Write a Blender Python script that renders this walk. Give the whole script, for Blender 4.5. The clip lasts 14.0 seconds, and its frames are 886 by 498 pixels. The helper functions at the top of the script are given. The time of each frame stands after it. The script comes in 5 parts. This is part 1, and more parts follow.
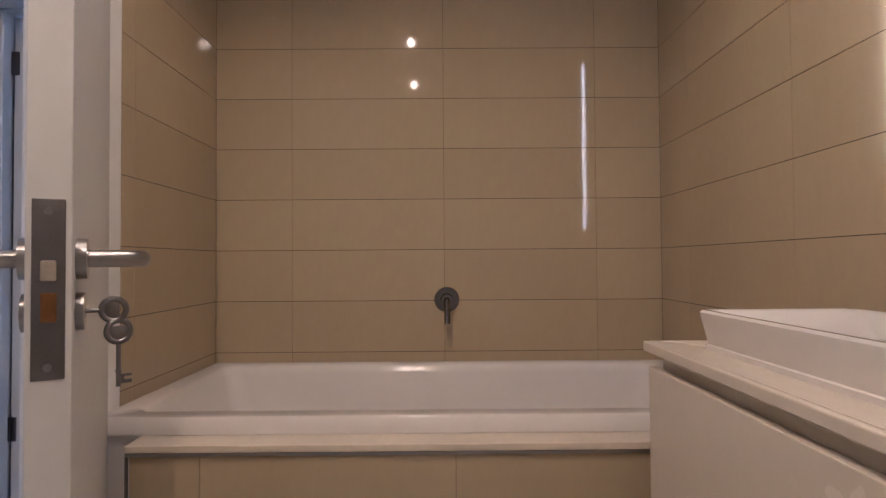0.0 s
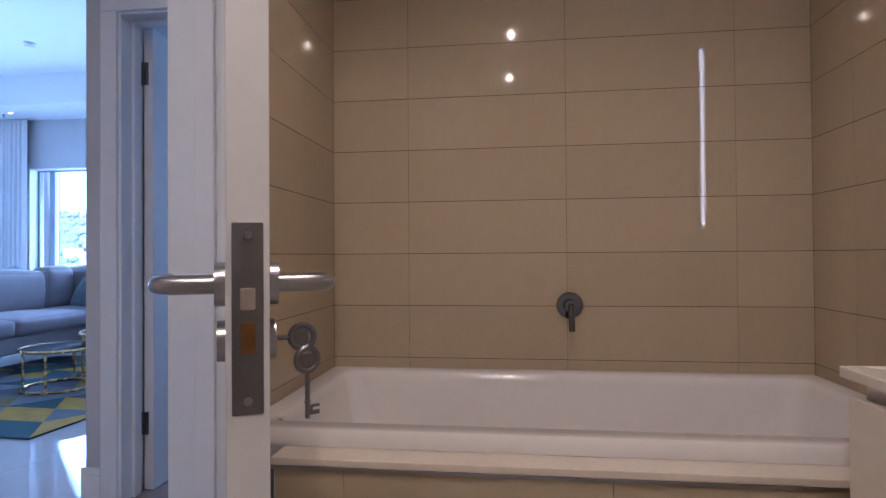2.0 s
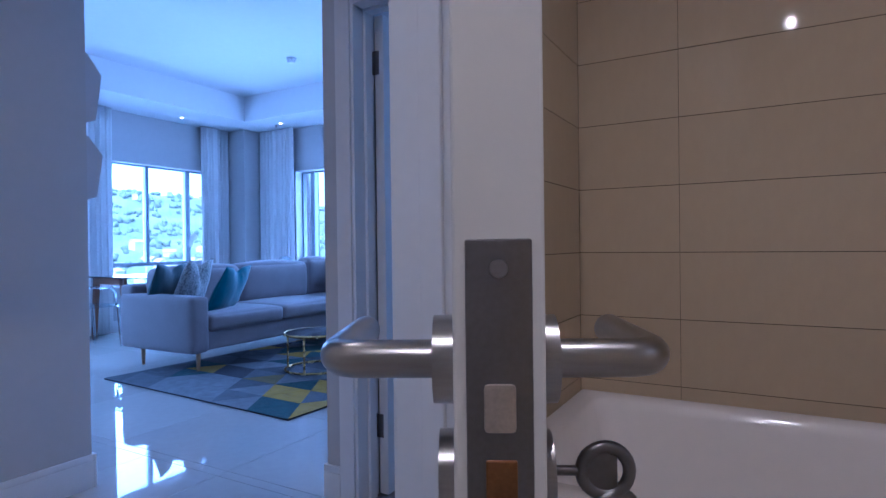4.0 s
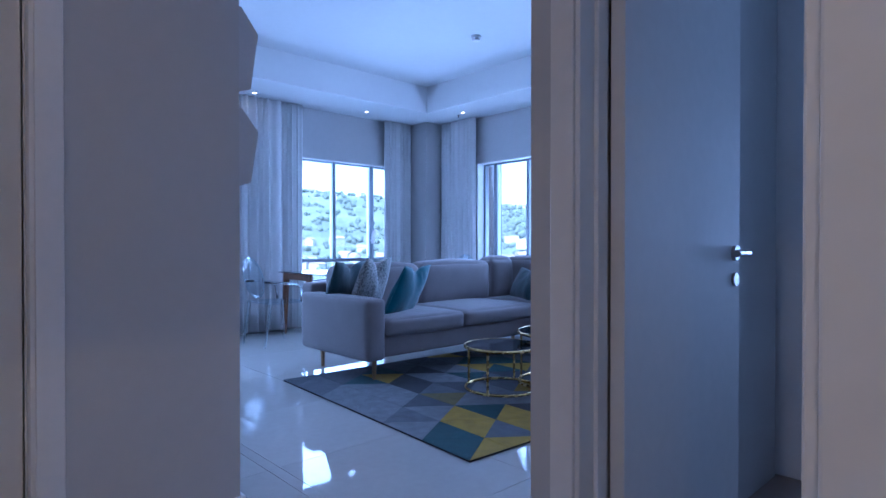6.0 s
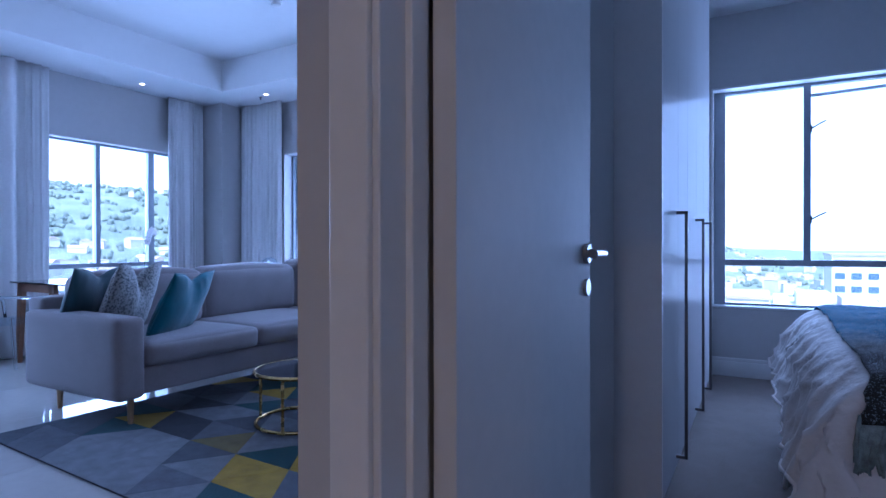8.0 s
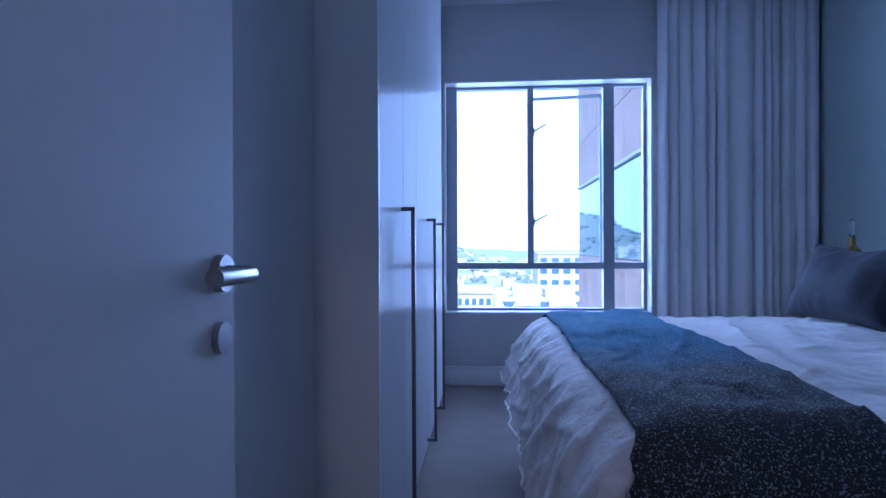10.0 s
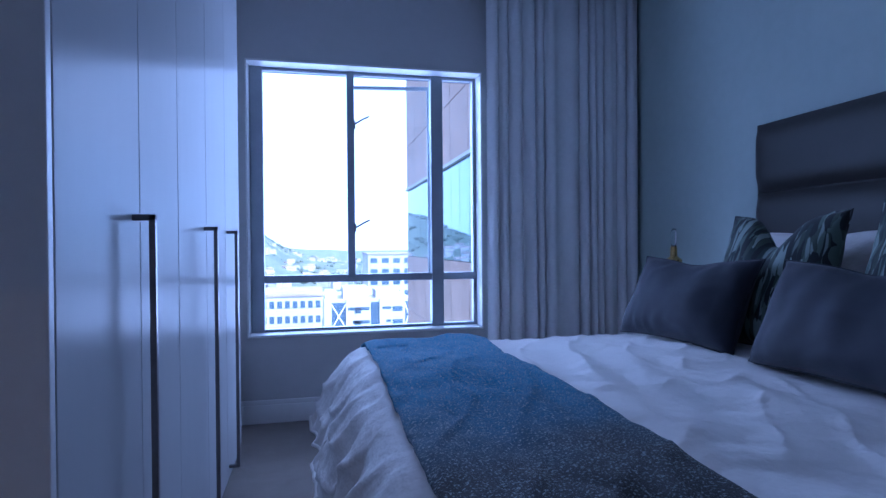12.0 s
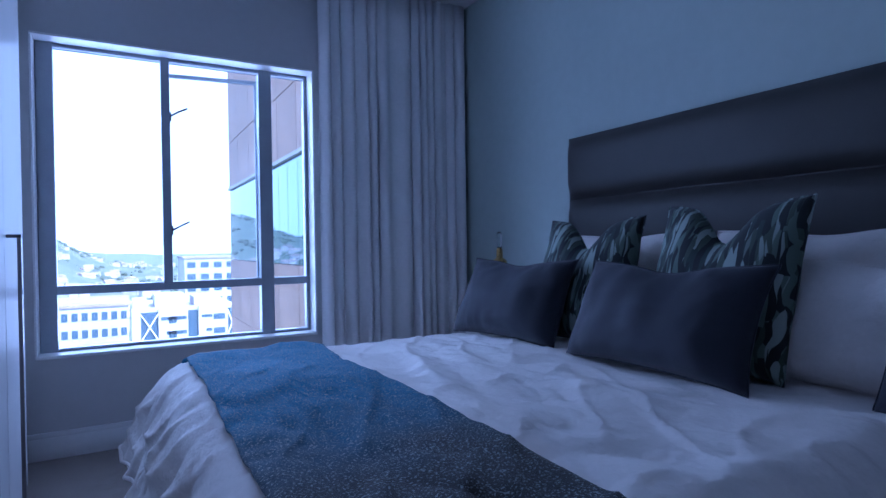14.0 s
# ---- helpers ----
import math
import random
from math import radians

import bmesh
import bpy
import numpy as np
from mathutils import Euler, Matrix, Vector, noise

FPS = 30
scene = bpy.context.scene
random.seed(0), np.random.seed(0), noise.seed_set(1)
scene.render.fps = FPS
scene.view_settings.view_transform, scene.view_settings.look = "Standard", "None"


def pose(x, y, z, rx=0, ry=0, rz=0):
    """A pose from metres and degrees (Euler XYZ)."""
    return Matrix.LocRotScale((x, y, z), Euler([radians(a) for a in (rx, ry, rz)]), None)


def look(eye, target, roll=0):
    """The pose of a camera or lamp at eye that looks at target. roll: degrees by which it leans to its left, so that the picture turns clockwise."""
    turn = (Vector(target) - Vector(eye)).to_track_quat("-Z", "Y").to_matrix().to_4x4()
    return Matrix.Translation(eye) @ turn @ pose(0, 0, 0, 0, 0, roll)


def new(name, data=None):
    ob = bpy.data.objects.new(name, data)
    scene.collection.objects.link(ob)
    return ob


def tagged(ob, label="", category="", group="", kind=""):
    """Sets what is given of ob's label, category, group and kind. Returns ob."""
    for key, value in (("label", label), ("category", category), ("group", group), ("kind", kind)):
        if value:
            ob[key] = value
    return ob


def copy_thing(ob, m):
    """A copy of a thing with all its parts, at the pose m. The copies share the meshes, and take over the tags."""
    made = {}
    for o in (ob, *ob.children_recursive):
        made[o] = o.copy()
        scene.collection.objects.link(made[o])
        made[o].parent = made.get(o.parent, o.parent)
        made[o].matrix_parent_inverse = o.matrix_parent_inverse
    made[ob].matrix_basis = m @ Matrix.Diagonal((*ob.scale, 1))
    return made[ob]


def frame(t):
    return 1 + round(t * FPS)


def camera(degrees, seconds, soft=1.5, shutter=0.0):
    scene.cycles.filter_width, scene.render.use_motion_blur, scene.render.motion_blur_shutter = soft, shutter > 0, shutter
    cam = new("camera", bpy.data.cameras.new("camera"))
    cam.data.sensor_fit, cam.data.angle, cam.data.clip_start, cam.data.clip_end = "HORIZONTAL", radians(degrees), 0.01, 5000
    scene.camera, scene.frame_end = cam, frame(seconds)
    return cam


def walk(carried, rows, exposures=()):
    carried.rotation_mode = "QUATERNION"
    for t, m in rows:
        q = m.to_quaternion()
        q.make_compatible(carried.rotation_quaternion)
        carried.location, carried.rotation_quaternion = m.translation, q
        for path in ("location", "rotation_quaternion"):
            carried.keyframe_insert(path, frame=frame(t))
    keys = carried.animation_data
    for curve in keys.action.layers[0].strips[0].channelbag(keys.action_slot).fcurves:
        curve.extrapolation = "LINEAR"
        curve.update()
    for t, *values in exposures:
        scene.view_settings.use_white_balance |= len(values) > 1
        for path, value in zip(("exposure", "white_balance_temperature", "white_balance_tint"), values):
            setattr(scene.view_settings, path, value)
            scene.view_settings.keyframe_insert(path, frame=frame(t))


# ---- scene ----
cam = camera(75.8, 14.0)
PATH = [
    (0, (0.211, -0.026, 0.99), (0.22, 1.973, 1.036), -0.4),
    (0.5, (0.163, 0.013, 0.999), (0.158, 2.013, 1.039), -0.4),
    (1, (0.126, 0.026, 1.006), (0.066, 2.025, 1.041), -0.3),
    (1.5, (0.083, 0.031, 1.018), (-0.065, 2.026, 1.049), -0.4),
    (2, (0.033, 0.052, 1.032), (-0.218, 2.036, 1.055), -0.4),
    (2.5, (0.009, 0.085, 1.042), (-0.371, 2.048, 1.058), -0.3),
    (3, (-0.013, 0.126, 1.05), (-0.514, 2.063, 1.056), -0.4),
    (3.5, (-0.079, 0.26, 1.058), (-0.752, 2.143, 1.052), -0.5),
    (4, (-0.156, 0.41, 1.07), (-1.14, 2.15, 1.056), -0.7),
    (5.2, (-0.55, 0.715, 1.080), (-1.888, 2.20, 1.062), -0.4),
    (6.5, (-0.88, 1.129, 1.074), (-2.375, 2.457, 1.057), 0.1),
    (7, (-1.008, 1.257, 1.069), (-2.412, 2.681, 1.057), 0.3),
    (7.5, (-1.076, 1.396, 1.068), (-2.267, 3.003, 1.056), 0.2),
    (8, (-1.126, 1.577, 1.067), (-2.102, 3.323, 1.056), -0.1),
    (8.5, (-1.167, 1.775, 1.066), (-1.936, 3.621, 1.055), -0.1),
    (9, (-1.203, 1.971, 1.064), (-1.714, 3.905, 1.062), -0.2),
    (11.3, (-1.081, 2.795, 1.133), (-0.899, 4.787, 1.12), -0.3),
    (12, (-1.055, 2.927, 1.146), (-0.617, 4.878, 1.132), -0.5),
    (12.5, (-1.038, 2.931, 1.146), (-0.404, 4.828, 1.134), -0.5),
    (13, (-1.049, 2.965, 1.144), (-0.24, 4.794, 1.132), -0.9),
    (14, (-1.072, 2.961, 1.154), (-0.084, 4.7, 1.139), -0.9),
]
walk(cam, [(t, look(e, a, r)) for t, e, a, r in PATH],
     [(0, 2.9, 4520, 22), (2, 2.85, 4250, 22), (2.6, 2.74, 4050, 22), (3.4, 2.52, 3720, 23), (4.2, 2.38, 3850, 23), (6.3, 2.12, 4290, 24), (7.5, 2.03, 4400, 26), (9, 2.08, 4290, 29), (12.3, 1.82, 4420, 30), (14, 1.84, 4450, 30)])

# ---- daylight ----
world = bpy.data.worlds.new("sky")
scene.world = world
world.use_nodes = True
wn = world.node_tree.nodes
sky = wn.new("ShaderNodeTexSky")
sky.sky_type, sky.sun_disc = "NISHITA", False
sky.air_density, sky.dust_density, sky.ozone_density = 1.0, 1.5, 0.8
sky.sun_elevation, sky.sun_rotation = radians(48), radians(160)
wn["Background"].inputs["Strength"].default_value = 0.15
world.node_tree.links.new(sky.outputs["Color"], wn["Background"].inputs["Color"])


def lamp(name, kind, m, energy, colour, **settings):
    data = bpy.data.lights.new(name, kind)
    data.energy, data.color = energy, colour
    for key, value in settings.items():
        setattr(data, key, value)
    ob = new(name, data)
    ob.matrix_world = m
    return ob


def toward(az, el):
    """A lamp's pose so that its light comes from azimuth az (degrees clockwise from +y) and elevation el."""
    d = Vector((math.sin(radians(az)) * math.cos(radians(el)), math.cos(radians(az)) * math.cos(radians(el)), math.sin(radians(el))))
    return look(d * 50, (0, 0, 0))


lamp("sun", "SUN", toward(160, 48), 2.6, (1, 0.95, 0.88), angle=radians(0.5))
DAY = (0.72, 0.86, 1.0)


def window_light(name, eye, target, w, h, energy):
    lamp(name, "AREA", look(eye, target), energy, DAY, shape="RECTANGLE", size=w, size_y=h)


window_light("window_light_bedroom", (-0.69, 7.02, 1.45), (-0.69, 5, 1.2), 1.5, 1.75, 12)
window_light("window_light_living_west", (-7.62, 5.25, 1.4), (-5, 5.25, 1.2), 1.35, 1.6, 13)
window_light("window_light_living_west_kitchen", (-7.62, 2.7, 1.4), (-5, 2.7, 1.2), 1.6, 1.6, 13)
window_light("window_light_living_north", (-4.6, 7.02, 1.4), (-4.6, 5, 1.2), 3.2, 1.6, 26)

# ---- materials ----
def material(name, colour, rough=0.5, metal=0.0, vary=0.08, scale=6.0, bump=0.0, bump_scale=200.0, stain=0.0, stretch=(1, 1, 1),
             coat=0.0, sheen=0.0, second=None, spec=0.5, piece=0.0, rough_vary=0.0, glass=0.0, emit=0.0, relief=0.003):
    """A procedural surface: fine grain and broad unevenness in the colour, an uneven gloss and a fine relief."""
    m = bpy.data.materials.new(name)
    m.use_nodes = True
    nt = m.node_tree
    n, link = nt.nodes, nt.links.new
    b = n["Principled BSDF"]
    b.inputs["Roughness"].default_value, b.inputs["Metallic"].default_value = rough, metal
    b.inputs["Coat Weight"].default_value, b.inputs["Sheen Weight"].default_value = coat, sheen
    b.inputs["Specular IOR Level"].default_value = spec
    b.inputs["Transmission Weight"].default_value = glass
    co = n.new("ShaderNodeTexCoord")
    mp = n.new("ShaderNodeMapping")
    mp.inputs["Scale"].default_value = stretch
    link(co.outputs["Object"], mp.inputs["Vector"])

    def noise_tex(sc, detail=4.0):
        t = n.new("ShaderNodeTexNoise")
        t.inputs["Scale"].default_value, t.inputs["Detail"].default_value = sc, detail
        link(mp.outputs["Vector"], t.inputs["Vector"])
        return t

    def mix(kind, fac, a, c):
        x = n.new("ShaderNodeMix")
        x.data_type, x.blend_type = "RGBA", kind
        for sock, val in ((x.inputs["Factor"], fac), (x.inputs["A"], a), (x.inputs["B"], c)):
            if hasattr(val, "is_linked"):
                link(val, sock)
            else:
                sock.default_value = val if sock.type == "VALUE" else (*val[:3], 1)
        return x.outputs["Result"]

    def spread(out, lo, hi):
        r = n.new("ShaderNodeMapRange")
        r.inputs["From Min"].default_value, r.inputs["From Max"].default_value = 0.3, 0.7
        r.inputs["To Min"].default_value, r.inputs["To Max"].default_value = lo, hi
        link(out, r.inputs["Value"])
        return r.outputs["Result"]

    broad, fine = noise_tex(scale, 5), noise_tex(scale * 14, 3)
    col = colour
    if second:
        col = mix("MIX", spread(broad.outputs["Fac"], 0, 1), colour, second)
    g = spread(broad.outputs["Fac"], 1 - vary, 1 + vary * 0.6)
    col = mix("MULTIPLY", 1.0, col, g)
    col = mix("MULTIPLY", 1.0, col, spread(fine.outputs["Fac"], 1 - vary * 0.6, 1 + vary * 0.4))
    if stain:
        s = noise_tex(scale * 0.35, 6)
        col = mix("MULTIPLY", 1.0, col, spread(s.outputs["Fac"], 1 - stain, 1.0))
    if piece:
        oi = n.new("ShaderNodeObjectInfo")
        r = n.new("ShaderNodeMapRange")
        r.inputs["To Min"].default_value, r.inputs["To Max"].default_value = 1 - piece, 1 + piece * 0.5
        link(oi.outputs["Random"], r.inputs["Value"])
        col = mix("MULTIPLY", 1.0, col, r.outputs["Result"])
    link(col, b.inputs["Base Color"])
    if rough_vary:
        link(spread(broad.outputs["Fac"], max(0.02, rough - rough_vary), min(1, rough + rough_vary)), b.inputs["Roughness"])
    if bump:
        bt = noise_tex(bump_scale, 3)
        bn = n.new("ShaderNodeBump")
        bn.inputs["Strength"].default_value, bn.inputs["Distance"].default_value = bump, relief
        link(bt.outputs["Fac"], bn.inputs["Height"])
        link(bn.outputs["Normal"], b.inputs["Normal"])
    if emit:
        b.inputs["Emission Color"].default_value = (*colour, 1)
        b.inputs["Emission Strength"].default_value = emit
    return m


M = {
    "paint": material("wall_paint", (0.55, 0.54, 0.535), 0.75, vary=0.03, scale=1.2, bump=0.08, bump_scale=260),
    "paint_blue": material("duck_egg_paint", (0.45, 0.52, 0.49), 0.75, vary=0.04, scale=1.2, bump=0.08, bump_scale=260),
    "ceiling": material("ceiling_paint", (0.74, 0.74, 0.74), 0.85, vary=0.02, scale=1.0, bump=0.04),
    "gloss_white": material("white_enamel", (0.78, 0.77, 0.76), 0.38, vary=0.03, scale=2, bump=0.03, bump_scale=120, rough_vary=0.06),
    "door": material("door_enamel", (0.68, 0.67, 0.66), 0.62, spec=0.25, vary=0.04, scale=1.5, bump=0.05, bump_scale=160, rough_vary=0.08),
    "tile": material("glazed_wall_tile", (0.448, 0.360, 0.228), 0.04, vary=0.035, scale=3, stretch=(1, 1, 0.4), piece=0.05, rough_vary=0.012),
    "grout": material("dark_grout", (0.06, 0.045, 0.03), 0.85, vary=0.1, scale=20),
    "floor_tile": material("polished_porcelain", (0.50, 0.475, 0.44), 0.03, vary=0.05, scale=1.5, piece=0.05, rough_vary=0.010, spec=0.45),
    "carpet": material("taupe_carpet", (0.21, 0.17, 0.14), 0.95, vary=0.15, scale=8, bump=0.8, bump_scale=500, sheen=0.3),
    "enamel": material("bath_acrylic", (0.74, 0.70, 0.67), 0.12, vary=0.02, scale=2, coat=0.3),
    "chrome": material("chrome", (0.20, 0.20, 0.21), 0.05, 1.0, vary=0.02),
    "steel": material("brushed_steel", (0.38, 0.365, 0.35), 0.28, 1.0, vary=0.08, scale=30, stretch=(1, 1, 12)),
    "dark_steel": material("dark_steel", (0.20, 0.19, 0.19), 0.35, 1.0, vary=0.1, scale=20),
    "brass": material("aged_brass", (0.62, 0.44, 0.17), 0.25, 1.0, vary=0.1, scale=20, rough_vary=0.08),
    "latch": material("worn_latch_steel", (0.62, 0.55, 0.46), 0.35, 1.0, vary=0.15, scale=30),
    "old_brass": material("dark_aged_brass", (0.30, 0.15, 0.06), 0.4, 1.0, vary=0.2, scale=30),
    "alu": material("grey_aluminium", (0.34, 0.37, 0.41), 0.45, 0.3, vary=0.06, scale=10),
    "wood": material("walnut_wood", (0.27, 0.13, 0.06), 0.45, vary=0.3, scale=9, stretch=(6, 6, 0.6), second=(0.20, 0.09, 0.04)),
    "pale_wood": material("oak_wood", (0.42, 0.26, 0.13), 0.5, vary=0.25, scale=9, stretch=(6, 6, 0.6)),
}


# ---- mesh tools ----
def solid(bm, x0, y0, z0, x1, y1, z1, bev=0.0, seg=2, m=None):
    """Adds a box, its edges rounded by bev."""
    made = bmesh.ops.create_cube(bm, size=1)["verts"]
    for v in made:
        v.co = Vector((x0 + (v.co.x + 0.5) * (x1 - x0), y0 + (v.co.y + 0.5) * (y1 - y0), z0 + (v.co.z + 0.5) * (z1 - z0)))
    if bev:
        edges = list({e for v in made for e in v.link_edges})
        out = bmesh.ops.bevel(bm, geom=edges, offset=bev, segments=seg, affect="EDGES", profile=0.5)
        made = list({v for f in out["faces"] for v in f.verts} | {v for v in made if v.is_valid})
    if m is not None:
        bmesh.ops.transform(bm, matrix=m, verts=made)
    return made


def rod(bm, a, b, r, r2=None, seg=16):
    """Adds a round bar from a to b."""
    a, b = Vector(a), Vector(b)
    d = b - a
    m = Matrix.Translation((a + b) / 2) @ d.to_track_quat("Z", "Y").to_matrix().to_4x4()
    return bmesh.ops.create_cone(bm, cap_ends=True, segments=seg, radius1=r, radius2=r if r2 is None else r2, depth=d.length, matrix=m)["verts"]


def ring(bm, centre, radius, r, seg=48, sides=8, m=None):
    """Adds a flat-lying torus."""
    rows = []
    for i in range(seg):
        a = 2 * math.pi * i / seg
        row = []
        for j in range(sides):
            c = 2 * math.pi * j / sides
            p = Vector(((radius + r * math.cos(c)) * math.cos(a), (radius + r * math.cos(c)) * math.sin(a), r * math.sin(c)))
            row.append(bm.verts.new((m @ p if m else p) + Vector(centre)))
        rows.append(row)
    for i in range(seg):
        for j in range(sides):
            bm.faces.new((rows[i][j], rows[(i + 1) % seg][j], rows[(i + 1) % seg][(j + 1) % sides], rows[i][(j + 1) % sides]))


def tube(bm, pts, r, sides=10, closed=False):
    """Adds a bent round bar through pts."""
    pts = [Vector(p) for p in pts]
    k = len(pts)
    rows, up = [], None
    for i, p in enumerate(pts):
        a = pts[(i - 1) % k] if closed or i else p
        b = pts[(i + 1) % k] if closed or i < k - 1 else p
        d = (b - a).normalized()
        if up is None:
            up = d.orthogonal().normalized()
        up = (up - d * up.dot(d)).normalized()
        side = d.cross(up)
        rows.append([bm.verts.new(p + (up * math.cos(c) + side * math.sin(c)) * r) for c in (2 * math.pi * j / sides for j in range(sides))])
    for i in range(k if closed else k - 1):
        for j in range(sides):
            q = rows[(i + 1) % k]
            bm.faces.new((rows[i][j], rows[i][(j + 1) % sides], q[(j + 1) % sides], q[j]))
    if not closed:
        bm.faces.new(rows[0][::-1])
        bm.faces.new(rows[-1])


def lathe(bm, profile, centre=(0, 0, 0), seg=32):
    """Adds a turned body from (radius, height) pairs."""
    rows = []
    for r, z in profile:
        rows.append([bm.verts.new(Vector(centre) + Vector((max(r, 1e-4) * math.cos(a), max(r, 1e-4) * math.sin(a), z))) for a in (2 * math.pi * i / seg for i in range(seg))])
    for p, q in zip(rows, rows[1:]):
        for i in range(seg):
            bm.faces.new((p[i], p[(i + 1) % seg], q[(i + 1) % seg], q[i]))
    bm.faces.new(rows[0][::-1])
    bm.faces.new(rows[-1])


def sheet(bm, nu, nv, f):
    """Adds a grid of nu x nv cells; f(u, v) gives each corner's place."""
    vs = [[bm.verts.new(f(i / nu, j / nv)) for j in range(nv + 1)] for i in range(nu + 1)]
    for i in range(nu):
        for j in range(nv):
            bm.faces.new((vs[i][j], vs[i + 1][j], vs[i + 1][j + 1], vs[i][j + 1]))
    return vs


def part(name, bm, mat, parent=None, label="", smooth=None):
    """Links a bmesh as one mesh object, under parent where one is given."""
    bmesh.ops.recalc_face_normals(bm, faces=bm.faces)
    me = bpy.data.meshes.new(name)
    bm.to_mesh(me)
    bm.free()
    for q in mat if isinstance(mat, (list, tuple)) else (mat,):
        me.materials.append(q)
    if smooth is not None:
        me.shade_smooth()
        if smooth < 180:
            me.set_sharp_from_angle(angle=radians(smooth))
    ob = new(name, me)
    ob.parent = parent
    return tagged(ob, label=label) if label else ob


def thing(name, label, category, at=(0, 0, 0), turn=0, group="", kind=""):
    ob = new(name)
    ob.empty_display_size = 0.1
    ob.matrix_basis = pose(*at, 0, 0, turn)
    return tagged(ob, label, category, group, kind)


def box_part(name, mat, parent, x0, y0, z0, x1, y1, z1, bev=0.003, seg=2, label="", smooth=40):
    bm = bmesh.new()
    solid(bm, x0, y0, z0, x1, y1, z1, bev, seg)
    return part(name, bm, mat, parent, label, smooth if bev > 0.006 else None)


def structure(name, mat, boxes, label="", bev=0.0):
    bm = bmesh.new()
    for b in boxes:
        solid(bm, *b, bev)
    return tagged(part(name, bm, mat), label, kind="structure")


def pierced(axis, a0, a1, s0, s1, h, holes):
    """Boxes of a wall of thickness a0..a1 along axis that runs s0..s1, h high, round holes (s, s, z, z) in order."""
    out, s = [], s0
    def put(p0, p1, z0, z1):
        if p1 - p0 > 1e-4 and z1 - z0 > 1e-4:
            out.append((a0, p0, z0, a1, p1, z1) if axis == "x" else (p0, a0, z0, p1, a1, z1))
    for p0, p1, z0, z1 in holes:
        put(s, p0, 0, h)
        put(p0, p1, 0, z0)
        put(p0, p1, z1, h)
        s = p1
    put(s, s1, 0, h)
    return out

# ---- walls, floors, ceilings ----
H_BATH, H_LIV, H_TOP, H_BED = 2.50, 2.85, 3.20, 2.95
wall_bath_west = structure("wall_bath_west", M["paint"], pierced("x", -0.875, -0.685, -1.7, 2.26, 2.9, [(0.57, 1.49, 0, 2.08)]), "cream painted wall with a doorway")
wall_bath_north = structure("wall_bath_north", M["paint"], [(-0.685, 2.238, 0, 1.25, 2.40, 2.95)], "partition wall behind the bath")
wall_bath_east = structure("wall_bath_east", M["paint"], [(1.097, -1.7, 0, 1.25, 2.238, 2.95)], "partition wall behind the vanity")
wall_bath_south = structure("wall_bath_south", M["paint"], [(-2.95, -1.85, 0, 1.25, -1.7, 2.95)], "plain painted wall")
wall_bedroom_south = structure("wall_bedroom_south", M["paint"], pierced("y", 2.26, 2.40, -1.775, -0.685, 2.95, [(-1.645, -0.76, 0, 2.09)]), "pale grey painted wall with a doorway")
wall_bedroom_west = structure("wall_bedroom_west", M["paint"], [(-1.775, 2.40, 0, -1.64, 3.90, 2.95), (-2.22, 3.90, 0, -2.10, 6.96, 3.2), (-2.22, 3.80, 0, -1.775, 3.90, 3.2)], "pale grey painted wall")
wall_bedroom_east = structure("wall_bedroom_east", M["paint_blue"], [(1.25, 2.40, 0, 1.42, 6.96, 2.95), (1.25, -1.85, 0, 1.42, 2.40, 2.95)], "duck-egg blue painted wall behind the bed")
wall_bedroom_north = structure("wall_bedroom_north", M["paint"], pierced("y", 6.78, 7.0, -2.10, 1.25, 2.95, [(-1.485, 0.095, 0.555, 2.355)]), "grey painted wall with a wide window")
# South of y -1.7 the wall is unseen, run on to block the sun.
wall_hall_west = structure("wall_hall_west", M["paint"], pierced("x", -2.95, -2.80, -3.0, 1.85, 3.2, [(0.4, 1.25, 0, 2.08)]), "pale painted hall wall ending in a corner")
wall_living_west = structure("wall_living_west", M["paint"], pierced("x", -7.62, -7.40, -3.0, 6.8, 3.2, [(1.9, 3.52, 0.57, 2.21), (4.56, 6.15, 0.57, 2.21)]), "pale grey living room wall with windows")
wall_living_north = structure("wall_living_north", M["paint"], pierced("y", 6.8, 7.0, -7.62, -2.22, 3.2, [(-6.28, -2.9, 0.57, 2.21)]), "pale grey living room wall with a window")
wall_living_south = structure("wall_living_south", M["paint"], [(-7.62, -3.15, 0, -2.8, -3.0, 3.2)], "plain painted wall")
column_corner = structure("wall_column", M["paint"], [(-7.40, 6.42, 0, -6.98, 6.80, 2.85)], "square painted column in the corner of the living room", 0.006)

floor = structure("floor", M["grout"], [(-7.62, -3.15, -0.2, 1.42, 2.26, -0.004), (-7.62, 2.26, -0.2, 1.42, 7.0, -0.21 + 0.2)], "polished cream porcelain tile floor")
floor_bedroom = structure("floor_bedroom", M["carpet"], [(-1.70, 2.33, -0.2, 1.25, 3.90, 0.0), (-2.10, 3.90, -0.2, 1.25, 6.78, 0.0)], "taupe wall-to-wall carpet")
ceiling = structure("ceiling", M["ceiling"], [
    (-0.875, -1.7, H_BATH, 1.25, 2.238, 2.7), (-2.95, -1.7, H_LIV, -0.875, 2.26, 3.0), (-2.22, 2.40, H_BED, 1.42, 7.0, 3.1),
    (-7.40, -3.0, H_LIV, -6.56, 6.8, 3.3), (-6.56, 6.07, H_LIV, -1.775, 6.8, 3.3), (-6.56, -3.0, H_LIV, -2.95, 0.6, 3.3),
    (-2.55, 0.6, H_LIV, -1.775, 6.07, 3.3), (-6.56, 0.6, H_TOP, -2.55, 6.07, 3.3)], "white coffered ceiling")

